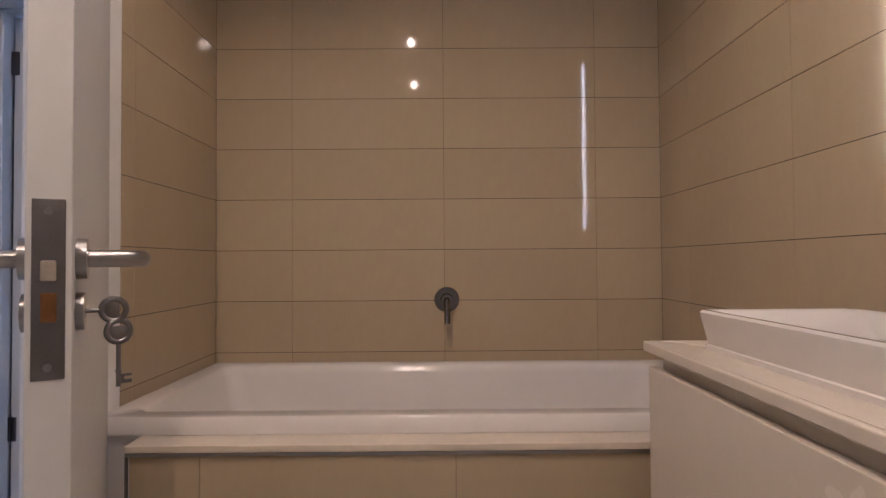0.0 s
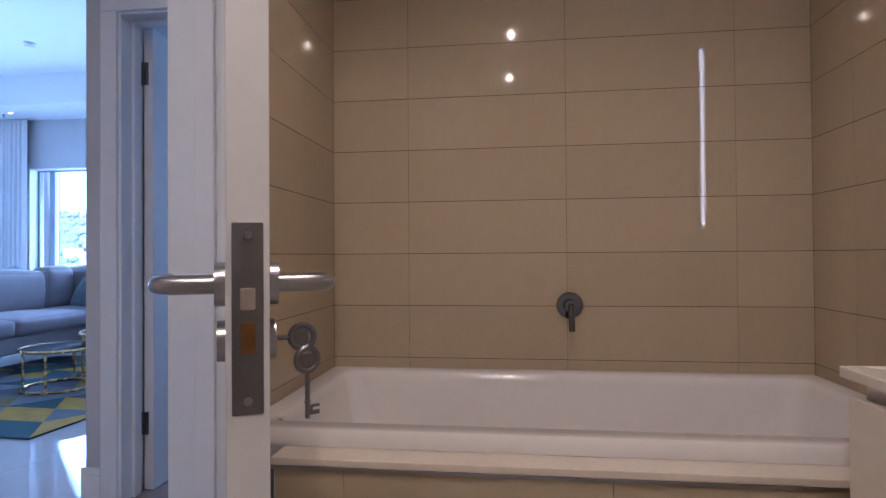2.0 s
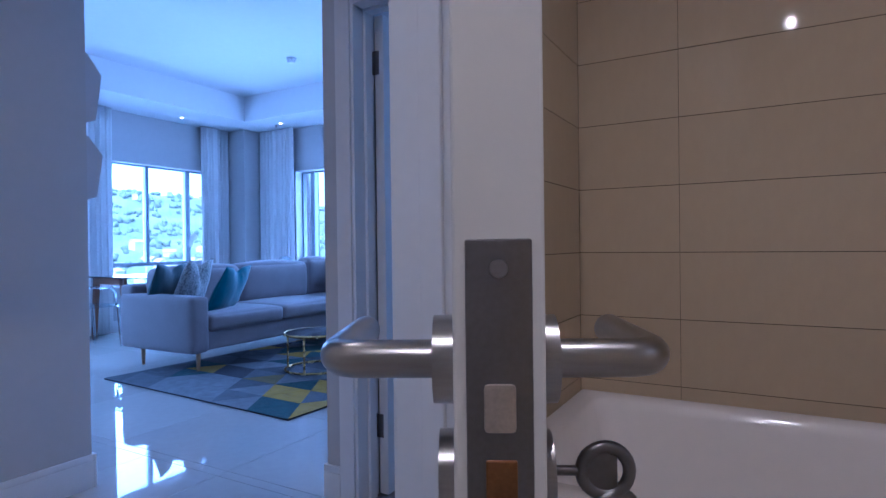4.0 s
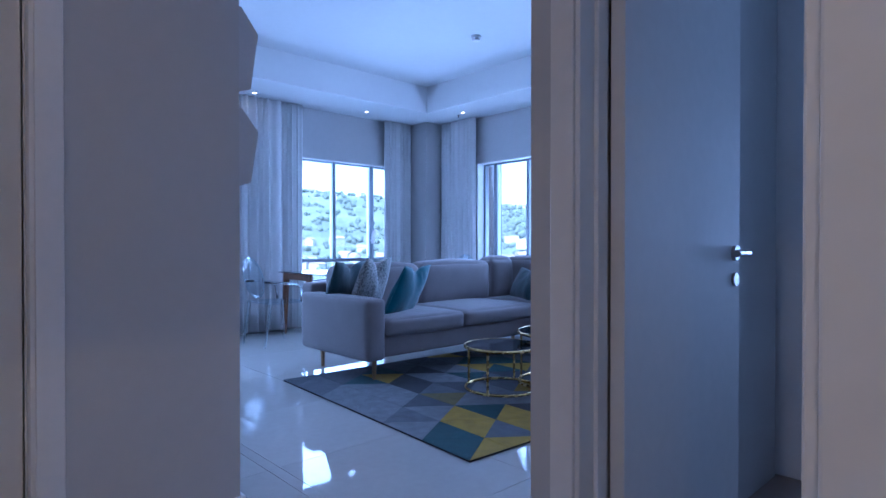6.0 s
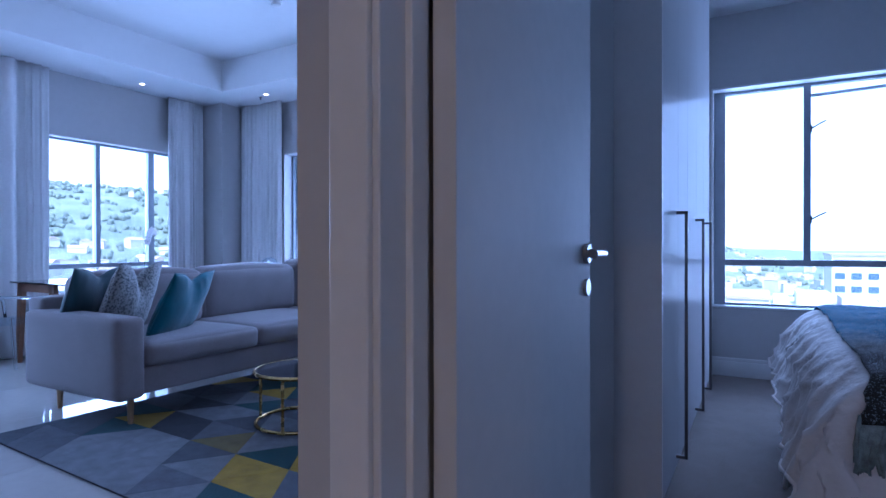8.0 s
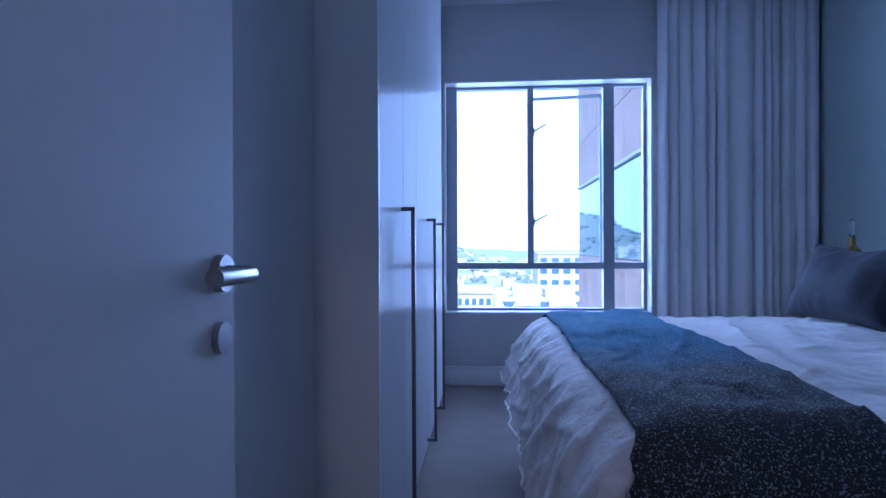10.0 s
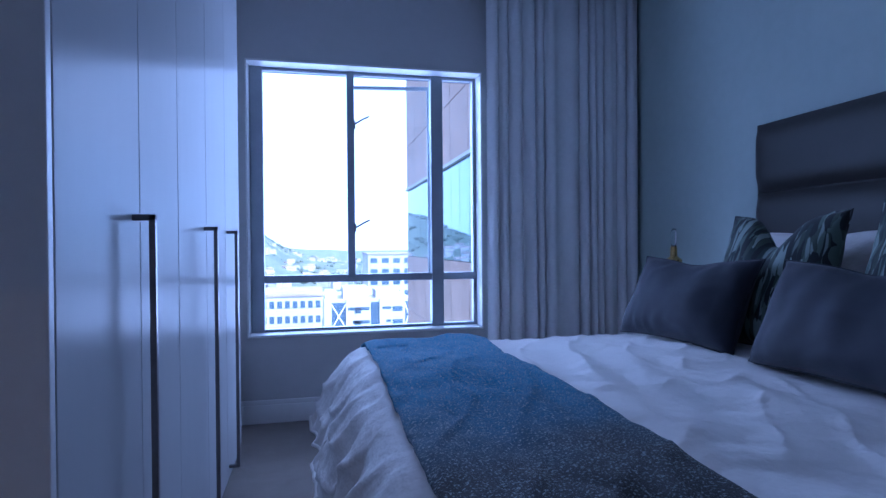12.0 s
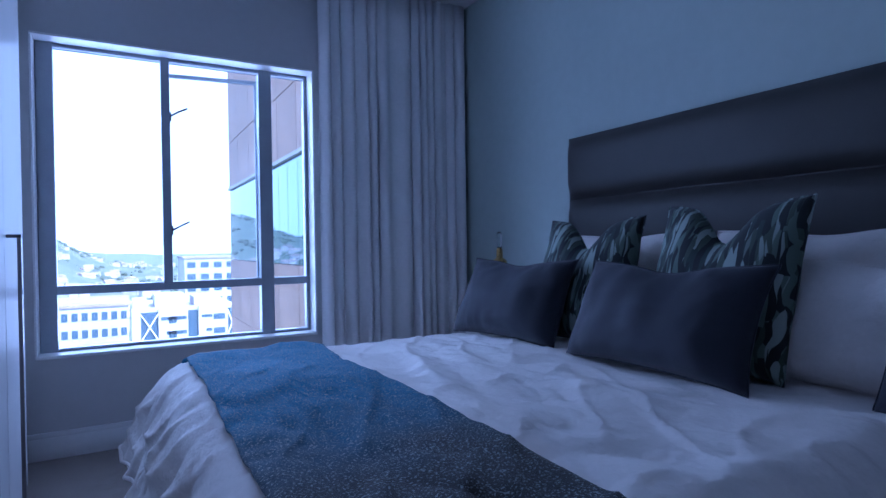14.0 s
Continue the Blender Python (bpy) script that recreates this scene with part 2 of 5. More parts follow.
# ---- doors, frames, windows, skirtings ----
def lining(name, parent_label, axis, a0, a1, s0, s1, h, stop):
    """A door lining with architraves round an opening s0..s1 in a wall a0..a1 along axis; stop: where the door stop begins and ends."""
    t = thing(name, parent_label, "door frame", kind="structure")
    def put(nm, p0, p1, q0, q1, z0, z1):
        b = (p0, q0, z0, p1, q1, z1) if axis == "x" else (q0, p0, z0, q1, p1, z1)
        box_part(nm, M["gloss_white"], t, *b, 0.003)
    for q in (s0 - 0.03, s1):
        put("jamb", a0 - 0.002, a1 + 0.002, q, q + 0.03, 0, h)
    put("jamb", a0 - 0.002, a1 + 0.002, s0 - 0.03, s1 + 0.03, h, h + 0.03)
    for q0, q1 in ((s0, s0 + 0.014), (s1 - 0.014, s1)):
        put("door_stop", stop[0], stop[1], q0, q1, 0, h)
    put("door_stop", stop[0], stop[1], s0, s1, h - 0.014, h)
    for p0, p1 in ((a0 - 0.016, a0 - 0.002), (a1 + 0.002, a1 + 0.016)):
        put("architrave", p0, p1, s0 - 0.085, s0 - 0.012, 0, h + 0.012)
        put("architrave", p0, p1, s1 + 0.012, s1 + 0.085, 0, h + 0.012)
        put("architrave", p0, p1, s0 - 0.085, s1 + 0.085, h + 0.012, h + 0.085)
    return t


lining("door_frame_bathroom", "white painted door frame in the bathroom wall", "x", -0.875, -0.685, 0.60, 1.46, 2.05, (-0.80, -0.745))
lining("door_frame_bedroom", "white painted door frame of the bedroom", "y", 2.26, 2.40, -1.612, -0.79, 2.06, (2.325, 2.372))
lining("door_frame_hall", "white painted door frame at the end of the hall", "x", -2.95, -2.80, 0.43, 1.22, 2.05, (-2.90, -2.86))


def lever(parent, out, reach, arm):
    """A round rose with a straight bent lever; out is the side of the leaf, +1 or -1, arm the way the lever points along the leaf."""
    bm = bmesh.new()
    rod(bm, (0, 0, 0), (0, out * 0.013, 0), 0.028, 0.0275, 32)
    rose = part("rose", bm, M["steel"], parent, smooth=35)
    bm = bmesh.new()
    pts = [(0, out * 0.006, 0), (0, out * (reach - 0.02), 0)]
    for i in range(1, 6):
        a = i / 5 * math.pi / 2
        pts.append((arm * 0.02 * (1 - math.cos(a)), out * (reach - 0.02 + 0.02 * math.sin(a)), 0))
    pts.append((arm * 0.118, out * reach, 0))
    pts += [(arm * 0.124, out * reach, 0)]
    tube(bm, pts, 0.0122, 16)
    return rose, part("lever", bm, M["steel"], rose, smooth=50)


def hinge(parent, x, y, z):
    h = bmesh.new()
    rod(h, (x, y, z - 0.045), (x, y, z + 0.045), 0.0075, seg=12)
    for k in (-0.03, -0.01, 0.01, 0.03):
        ring(h, (x, y, z + k), 0.0075, 0.0009, 16, 4)
    solid(h, x - 0.002, y - 0.03, z - 0.05, x + 0.002, y + 0.03, z + 0.05, 0.0008, 1)
    part("hinge", h, M["dark_steel"], parent, smooth=40)


door = thing("door_1", "white flush bathroom door standing ajar, with steel lever and keys", "door", (-0.640, 1.438, 0), -62.6, kind="structure")
box_part("leaf", M["door"], door, 0, -0.050, 0.008, 0.830, 0, 2.045, 0.002)
bm = bmesh.new()
solid(bm, 0.8285, -0.043, 0.846, 0.8322, -0.007, 1.073, 0.0015)
plate = part("lock_plate", bm, M["dark_steel"], door, "dull grey steel lock plate", smooth=30)
for z in (1.057, 0.862):
    bm = bmesh.new()
    rod(bm, (0.8315, -0.025, z), (0.8332, -0.025, z), 0.0055, 0.0048, 16)
    part("screw", bm, M["steel"], plate, smooth=35)
bm = bmesh.new()
solid(bm, 0.827, -0.034, 0.969, 0.8342, -0.016, 0.996, 0.003)
part("latch_bolt", bm, M["latch"], plate, smooth=40)
box_part("dead_bolt", M["old_brass"], plate, 0.827, -0.033, 0.918, 0.8335, -0.016, 0.955, 0.001)
for side in (1, -1):
    grip = new("door_handle")
    grip.parent, grip.location = door, (0.775, 0 if side > 0 else -0.050, 0.998)
    lever(grip, side, 0.078, -1)
    bm = bmesh.new()
    rod(bm, (0.775, 0 if side > 0 else -0.050, 0.927), (0.775, side * 0.010 - (0.050 if side < 0 else 0), 0.927), 0.026, 0.0255, 32)
    rosette = part("key_rosette", bm, M["steel"], door, smooth=35)
    bm = bmesh.new()
    y0 = 0.0095 if side > 0 else -0.0595
    solid(bm, 0.772, y0 - 0.0008, 0.918, 0.778, y0 + 0.0008, 0.931, 0.0003, 1)
    rod(bm, (0.775, y0 - 0.0008, 0.933), (0.775, y0 + 0.0008, 0.933), 0.0042, seg=14)
    part("keyhole", bm, M["dark_steel"], rosette)
for z in (0.25, 1.85):
    hinge(door, 0.0, 0.008, z)


def key(name, label, m):
    """A bored lock key: round bow with a slot, shank and bit, along +x from the bow."""
    k = thing(name, label, "key", group="bathroom door keys")
    k.matrix_basis = m @ Matrix.Scale(1.2, 4)
    bm = bmesh.new()
    ring(bm, (0, 0, 0), 0.0125, 0.0035, 28, 8)
    solid(bm, -0.006, -0.0105, -0.0016, 0.0125, 0.0105, 0.0016, 0.0006, 1)
    part("bow", bm, M["dark_steel"], k, smooth=50)
    bm = bmesh.new()
    rod(bm, (0.013, 0, 0), (0.064, 0, 0), 0.0027, seg=12)
    ring(bm, (0.046, 0, 0), 0.0026, 0.0014, 14, 6, Matrix.Rotation(radians(90), 3, "Y"))
    part("shank", bm, M["dark_steel"], k, smooth=50)
    bm = bmesh.new()
    solid(bm, 0.050, 0, -0.001, 0.053, 0.014, 0.001)
    solid(bm, 0.0565, 0, -0.001, 0.061, 0.014, 0.001)
    solid(bm, 0.050, 0, -0.001, 0.061, 0.006, 0.001)
    part("bit", bm, M["dark_steel"], k)


into = door.matrix_basis @ pose(0.775, 0.044, 0.927) @ pose(0, 0, 0, 90, 0, -90)
key("key", "dull steel key standing in the bathroom lock", into)
hang = door.matrix_basis @ pose(0.775, 0.050, 0.897) @ pose(0, 0, 0, 0, 90, 18)
key("key", "dull steel spare key hanging from the other key", hang)

door2 = thing("door_2", "white flush bedroom door standing wide open into the room", "door", (-1.602, 2.394, 0), 90, kind="structure")
box_part("leaf", M["door"], door2, 0, -0.044, 0.008, 0.828, 0, 2.05, 0.002)
for side in (1, -1):
    grip = new("door_handle")
    grip.parent, grip.location = door2, (0.775, 0 if side > 0 else -0.044, 1.045)
    lever(grip, side, 0.055, -1)
    bm = bmesh.new()
    yy = 0 if side > 0 else -0.044
    rod(bm, (0.775, yy, 0.95), (0.775, yy + side * 0.01, 0.95), 0.024, 0.0235, 28)
    part("key_rosette", bm, M["steel"], door2, smooth=35)
bm = bmesh.new()
solid(bm, 0.8265, -0.034, 0.86, 0.8295, -0.010, 1.10, 0.001)
part("lock_plate", bm, M["dark_steel"], door2)
for z in (0.30, 1.85):
    hinge(door2, -0.004, 0.006, z)
door3 = thing("door_3", "closed white flush door at the end of the hall", "door", (-2.86, 0.434, 0), 90, kind="structure")
box_part("leaf", M["door"], door3, 0, 0, 0.008, 0.782, 0.044, 2.045, 0.002)


def skirting(name, x0, y0, x1, y1, h=0.15):
    bm = bmesh.new()
    solid(bm, x0, y0, 0, x1, y1, h - 0.03, 0.002)
    cx, cy = (x0 + x1) / 2, (y0 + y1) / 2
    solid(bm, x0 if x1 - x0 > 0.05 else x0 + (0.004 if name.endswith("e") else 0), y0, h - 0.03, x1, y1, h, 0.003)
    tagged(part(name, bm, M["gloss_white"], smooth=35), "white painted timber skirting board", kind="structure")


skirting("baseboard", -2.80, 1.29, -2.786, 1.852)
skirting("baseboard", -2.95, 1.852, -2.786, 1.866)
skirting("baseboard", -1.789, 2.246, -1.70, 2.26)
skirting("baseboard", -1.789, 2.26, -1.775, 3.80)
skirting("baseboard", -2.10, 6.766, 1.25, 6.78)
skirting("baseboard", 1.236, 2.40, 1.25, 6.766)
skirting("baseboard", -7.40, -3.0, -7.386, 6.42)
skirting("baseboard", -7.386, 6.406, -6.98, 6.42)
skirting("baseboard", -6.98, 6.786, -2.22, 6.80)


def glass_material(name="window_glass", tint=(0.97, 0.985, 0.99), ior=1.45, shine=0.01):
    m = bpy.data.materials.new(name)
    m.use_nodes = True
    n, link = m.node_tree.nodes, m.node_tree.links.new
    out = n["Material Output"]
    clear, gloss, mixer, fres = n.new("ShaderNodeBsdfTransparent"), n.new("ShaderNodeBsdfGlossy"), n.new("ShaderNodeMixShader"), n.new("ShaderNodeFresnel")
    clear.inputs["Color"].default_value = (*tint, 1)
    gloss.inputs["Roughness"].default_value = shine
    fres.inputs["IOR"].default_value = ior
    link(fres.outputs["Fac"], mixer.inputs["Fac"])
    link(clear.outputs["BSDF"], mixer.inputs[1])
    link(gloss.outputs["BSDF"], mixer.inputs[2])
    link(mixer.outputs["Shader"], out.inputs["Surface"])
    return m


M["pane"] = glass_material()


def veiled(m, share):
    """Mixes a pale translucent veil into glass, imitating haze and glare outdoors."""
    n, link = m.node_tree.nodes, m.node_tree.links.new
    veil, x, out = n.new("ShaderNodeBsdfTranslucent"), n.new("ShaderNodeMixShader"), n["Material Output"]
    was = out.inputs["Surface"].links[0].from_socket
    x.inputs["Fac"].default_value = share
    link(was, x.inputs[1])
    link(veil.outputs["BSDF"], x.inputs[2])
    link(x.outputs["Shader"], out.inputs["Surface"])


veiled(M["pane"], 0.007)
M["acrylic"] = glass_material("clear_moulded_acrylic", (0.93, 0.97, 1.0), 1.6, 0.05)
for wire in list(M["acrylic"].node_tree.nodes["Mix Shader"].inputs["Fac"].links):
    M["acrylic"].node_tree.links.remove(wire)
M["acrylic"].node_tree.nodes["Mix Shader"].inputs["Fac"].default_value = 0.12
M["acrylic_edge"] = material("clear_acrylic_edge", (0.90, 0.95, 1.0), 0.06, vary=0, glass=1.0)


def window(name, label, axis, face, s0, s1, z0, z1, posts, rails, depth=0.055, width=0.05, sill=True, inside=-1, reveal=0.13):
    """An aluminium window: frame, posts (place, from, to), rails (height, from, to), a pane in each bay and a painted sill."""
    w = thing(name, label, "window", kind="structure")
    def put(nm, q0, q1, h0, h1, d0, d1, mat, parent=w, bev=0.003):
        b = (d0, q0, h0, d1, q1, h1) if axis == "x" else (q0, d0, h0, q1, d1, h1)
        return box_part(nm, mat, parent, *b, bev, 1)
    fr = new("window_frame")
    fr.parent = w
    a, b = face - depth / 2, face + depth / 2
    for q0, q1 in ((s0, s0 + width * 0.7), (s1 - width * 0.7, s1)):
        put("stile", q0, q1, z0, z1, a, b, M["alu"], fr)
    for h0, h1 in ((z0, z0 + width * 0.7), (z1 - width * 0.7, z1)):
        put("rail", s0 + width * 0.7, s1 - width * 0.7, h0, h1, a, b, M["alu"], fr)
    for q, h0, h1, ww in posts:
        put("mullion", q - ww / 2, q + ww / 2, h0, h1, a - 0.01, b + 0.01, M["alu"], fr)
    for h, q0, q1 in rails:
        put("transom", q0, q1, h - width / 2, h + width / 2, a - 0.006, b + 0.006, M["alu"], fr)
    cuts = sorted([s0] + [q for q, *_ in posts] + [s1])
    for c0, c1 in zip(cuts, cuts[1:]):
        mids = sorted([z0] + [h for h, q0, q1 in rails if q0 < (c0 + c1) / 2 < q1] + [z1])
        for m0, m1 in zip(mids, mids[1:]):
            pane = put("pane", c0 + 0.012, c1 - 0.012, m0 + 0.012, m1 - 0.012, face - 0.003, face + 0.003, M["pane"], w, 0)
            pane.visible_shadow = False
    if sill:
        lo, hi = sorted((face + inside * depth / 2, face + inside * (reveal + depth / 2)))
        put("window_sill", s0 - 0.0, s1 + 0.0, z0 - 0.001, z0 + 0.018, lo, hi, M["gloss_white"], w, 0.004)
        put("reveal", s0 + 0.0, s1 - 0.0, z1 - 0.012, z1 + 0.001, lo, hi, M["gloss_white"], w, 0.002)
        for q0, q1 in ((s0 - 0.001, s0 + 0.012), (s1 - 0.012, s1 + 0.001)):
            put("reveal", q0, q1, z0 + 0.018, z1 - 0.012, lo, hi, M["gloss_white"], w, 0.002)
    return w


window("window_1", "grey aluminium bedroom window overlooking the town", "y", 6.92, -1.485, 0.095, 0.555, 2.355,
       [(-1.43, 0.555, 2.355, 0.085), (-0.81, 0.93, 2.355, 0.05), (-0.205, 0.555, 2.355, 0.085)], [(0.925, -1.485, 0.095)])
window("window_2", "grey aluminium living room window beside the curtains", "x", -7.52, 4.56, 6.15, 0.57, 2.21,
       [(5.19, 0.86, 2.21, 0.05), (5.815, 0.57, 2.21, 0.075)], [(0.86, 4.56, 6.15)], inside=1, reveal=0.09)
window("window_3", "grey aluminium living room window near the kitchen", "x", -7.52, 1.9, 3.52, 0.57, 2.21,
       [(2.6, 0.86, 2.21, 0.05), (3.43, 0.57, 2.21, 0.075)], [(0.86, 1.9, 3.52)], inside=1, reveal=0.09)
window("window_4", "wide grey aluminium living room window behind the sofa", "y", 6.92, -6.28, -2.9, 0.57, 2.21,
       [(-6.05, 0.57, 2.21, 0.07), (-5.48, 0.86, 2.21, 0.05), (-4.9, 0.57, 2.21, 0.07), (-4.2, 0.86, 2.21, 0.05), (-3.5, 0.57, 2.21, 0.07)], [(0.86, -6.28, -2.9)])

# the bedroom's open casement, its stays and handles
sash = thing("window_sash", "open grey aluminium casement with two stay handles", "window", (-0.235, 6.945, 0.96), 0, kind="structure")
sash.matrix_basis = pose(-0.235, 6.965, 0.905, 0, 0, -7)
for b in ((-0.60, -0.012, 0, -0.575, 0.012, 1.38), (-0.025, -0.012, 0, 0, 0.012, 1.38), (-0.575, -0.012, 0, -0.025, 0.012, 0.025), (-0.575, -0.012, 1.355, -0.025, 0.012, 1.38)):
    box_part("rail", M["alu"], sash, *b, 0.003, 1)
pane = box_part("pane", M["pane"], sash, -0.575, -0.002, 0.025, -0.025, 0.002, 1.355, 0)
pane.visible_shadow = False
for z in (1.27, 1.98):
    stay = thing("window_handle", "small dark casement handle on the window post", "handle", (-0.782, 6.888, z), kind="structure")
    bm = bmesh.new()
    solid(bm, -0.012, -0.004, -0.03, 0.006, 0.006, 0.03, 0.003)
    part("base", bm, M["dark_steel"], stay)
    bm = bmesh.new()
    tube(bm, [(0, -0.004, 0), (0.01, -0.022, 0.006), (0.05, -0.03, 0.03), (0.095, -0.03, 0.052)], 0.0065, 8)
    part("grip", bm, M["dark_steel"], stay, smooth=60)

# ---- bathroom ----
def tile_pieces(wall, origin, along, normal, us, zs, gap=0.0022, thick=0.008):
    """Wall tiles as pieces under wall: us and zs are the joints along the wall and in height."""
    shared = {}
    for u0, u1 in zip(us, us[1:]):
        for z0, z1 in zip(zs, zs[1:]):
            w, h = round(u1 - u0 - gap * 0.55, 4), round(z1 - z0 - gap, 4)
            if w < 0.01 or h < 0.01:
                continue
            if (w, h, along) not in shared:
                bm = bmesh.new()
                ax = (w / 2, thick / 2) if along == "x" else (thick / 2, w / 2)
                solid(bm, -ax[0], -ax[1], -h / 2, ax[0], ax[1], h / 2, 0.0004, 1)
                me = bpy.data.meshes.new("tile")
                bm.to_mesh(me)
                bm.free()
                me.materials.append(M["tile"])
                shared[w, h, along] = me
            ob = new("tile", shared[w, h, along])
            ob.parent = wall
            c = (u0 + u1) / 2
            ob.location = (c, origin + normal * thick / 2, (z0 + z1) / 2) if along == "x" else (origin + normal * thick / 2, c, (z0 + z1) / 2)


COURSES = [0.0] + [round(0.035 + 0.201 * i, 4) for i in range(13)]
lamp_mats = material("lamp_glow", (1.0, 0.78, 0.52), 0.4, emit=4.5, vary=0)
M["glow"] = lamp_mats


def downlight(name, label, x, y, z, watt, colour, group, spot=140):
    d = thing(name, label, "downlight", (x, y, z), group=group)
    bm = bmesh.new()
    lathe(bm, [(0.030, 0.006), (0.030, -0.001), (0.034, -0.004), (0.044, -0.004), (0.046, -0.001), (0.046, 0.006)], seg=28)
    part("trim", bm, M["gloss_white"], d, smooth=40)
    bm = bmesh.new()
    rod(bm, (0, 0, -0.0025), (0, 0, 0.004), 0.007 if watt else 0.019, seg=24)
    part("bulb", bm, M["glow"], d)
    if watt:
        lamp("downlight_lamp", "SPOT", Matrix.Translation((x, y, z - 0.02)), watt, colour, spot_size=radians(spot), spot_blend=0.6, shadow_soft_size=0.004)


WARM = (1.0, 0.67, 0.34)
downlight("downlight", "small white recessed ceiling downlight, lit warm", 0.02, 0.66, H_BATH, 6.7, WARM, "bathroom downlights", 165)
downlight("downlight", "small white recessed ceiling downlight, lit warm", 0.0, -0.27, H_BATH, 6.7, WARM, "bathroom downlights", 165)

# Hall fittings are unseen, added to put warm light on jambs and walls.
downlight("downlight", "unseen recessed hall downlight, added for warm light", -1.35, 0.95, H_LIV, 2.8, WARM, "hall downlights", 160)
downlight("downlight", "unseen recessed hall downlight, added for warm light", -1.35, -0.5, H_LIV, 4.7, WARM, "hall downlights", 160)

# bath tub with its apron ledge
tub = thing("bathtub", "white acrylic bathtub built in against the tiled walls", "bathtub", (0.206, 1.83, 0))
bm = bmesh.new()
X, Y = 0.883, 0.40
rings = []
def rect_ring(hx, hy, z, r, n=6):
    out = []
    for cx, cy, a0 in ((hx - r, hy - r, 0), (-hx + r, hy - r, 90), (-hx + r, -hy + r, 180), (hx - r, -hy + r, 270)):
        for i in range(n + 1):
            a = radians(a0 + 90 * i / n)
            out.append(bm.verts.new((cx + r * math.cos(a), cy + r * math.sin(a), z)))
    return out
for hx, hy, z, r in ((X - 0.01, Y - 0.012, 0.02, 0.01), (X - 0.01, Y - 0.012, 0.553, 0.01), (X, Y, 0.556, 0.012), (X, Y, 0.592, 0.012), (X - 0.006, Y - 0.006, 0.60, 0.014),
                     (X - 0.062, Y - 0.062, 0.60, 0.05), (X - 0.074, Y - 0.072, 0.592, 0.055), (X - 0.082, Y - 0.078, 0.57, 0.06),
                     (X - 0.16, Y - 0.115, 0.28, 0.09), (X - 0.20, Y - 0.14, 0.20, 0.10), (X - 0.27, Y - 0.19, 0.17, 0.08), (0.02, 0.02, 0.165, 0.01)):
    rings.append(rect_ring(hx, hy, z, r))
for p, q in zip(rings, rings[1:]):
    for i in range(len(p)):
        j = (i + 1) % len(p)
        bm.faces.new((p[i], p[j], q[j], q[i]))
bm.faces.new(rings[0][::-1])
bm.faces.new(rings[-1])
part("tub_body", bm, M["enamel"], tub, smooth=38)
bm = bmesh.new()
lathe(bm, [(0.0, 0.0), (0.030, 0.0), (0.034, 0.004), (0.022, 0.008), (0.0, 0.009)], (0.28, 0, 0.168), 24)
part("drain", bm, M["chrome"], tub, smooth=40)

apron = thing("bath_surround", "beige tiled bath surround with a cream ledge on top", "bath surround", (0, 0, 0))
box_part("panel_core", M["grout"], apron, -0.542, 1.366, 0.0, 1.09, 1.43, 0.535, 0)
box_part("ledge", material("cream_stone", (0.68, 0.60, 0.48), 0.2, vary=0.05, scale=4), apron, -0.55, 1.350, 0.536, 1.09, 1.438, 0.5545, 0.003)
box_part("metal_trim", M["steel"], apron, -0.55, 1.3515, 0.527, 1.09, 1.3575, 0.5355, 0.001, 1, "thin steel tile trim")
box_part("metal_trim", M["dark_steel"], apron, -0.55, 1.3515, 0.0, -0.543, 1.3575, 0.526, 0.001, 1)
tile_pieces(apron, 1.366, "x", -1, [-0.542, -0.372, 0.245, 0.845, 1.09], [0.0, 0.526])

mixer = thing("bath_mixer", "round chrome wall mixer with a dark lever", "tap", (0.235, 2.23, 0.842))
bm = bmesh.new()
rod(bm, (0, 0.003, 0), (0, -0.008, 0), 0.051, 0.047, 40)
part("cover_plate", bm, M["chrome"], mixer, smooth=35)
bm = bmesh.new()
rod(bm, (0, -0.006, 0), (0, -0.055, 0), 0.026, 0.023, 32)
part("cartridge_body", bm, M["chrome"], mixer, smooth=35)
bm = bmesh.new()
tube(bm, [(0, -0.045, 0.004), (0, -0.066, -0.008), (0, -0.074, -0.035), (0, -0.082, -0.088)], 0.0115, 14)
part("lever", bm, M["chrome"], mixer, smooth=60)

# vanity, basin and lit mirror
M["cream"] = material("cream_lacquer", (0.70, 0.63, 0.52), 0.28, vary=0.03, scale=2, rough_vary=0.05)
van = thing("vanity_cabinet", "cream lacquered bathroom vanity with a finger-pull gap", "vanity", (0, 0, 0))
box_part("carcass", M["cream"], van, 0.70, -0.45, 0.0, 1.088, 1.262, 0.745, 0.002)
box_part("recess", M["cream"], van, 0.712, -0.45, 0.7455, 1.088, 1.262, 0.782, 0.001)
for y0, y1 in ((-0.45, 0.40), (0.404, 1.264)):
    box_part("drawer_front", M["cream"], van, 0.680, y0, 0.12, 0.6995, y1, 0.752, 0.002)
counter = thing("vanity_worktop", "thin cream stone worktop on the vanity", "worktop", (0, 0, 0))
box_part("slab", M["cream"], counter, 0.690, -0.47, 0.783, 1.088, 1.288, 0.806, 0.002)
box_part("front_edge", M["cream"], counter, 0.676, -0.47, 0.783, 0.6897, 1.288, 0.8055, 0.003)
bm = bmesh.new()
def ring_at(bmm, cx, cy, hx, hy, z, r, n=5):
    out = []
    for ax, ay, a0 in ((hx - r, hy - r, 0), (-hx + r, hy - r, 90), (-hx + r, -hy + r, 180), (hx - r, -hy + r, 270)):
        for i in range(n + 1):
            a = radians(a0 + 90 * i / n)
            out.append(bmm.verts.new((cx + ax + r * math.cos(a), cy + ay + r * math.sin(a), z)))
    return out
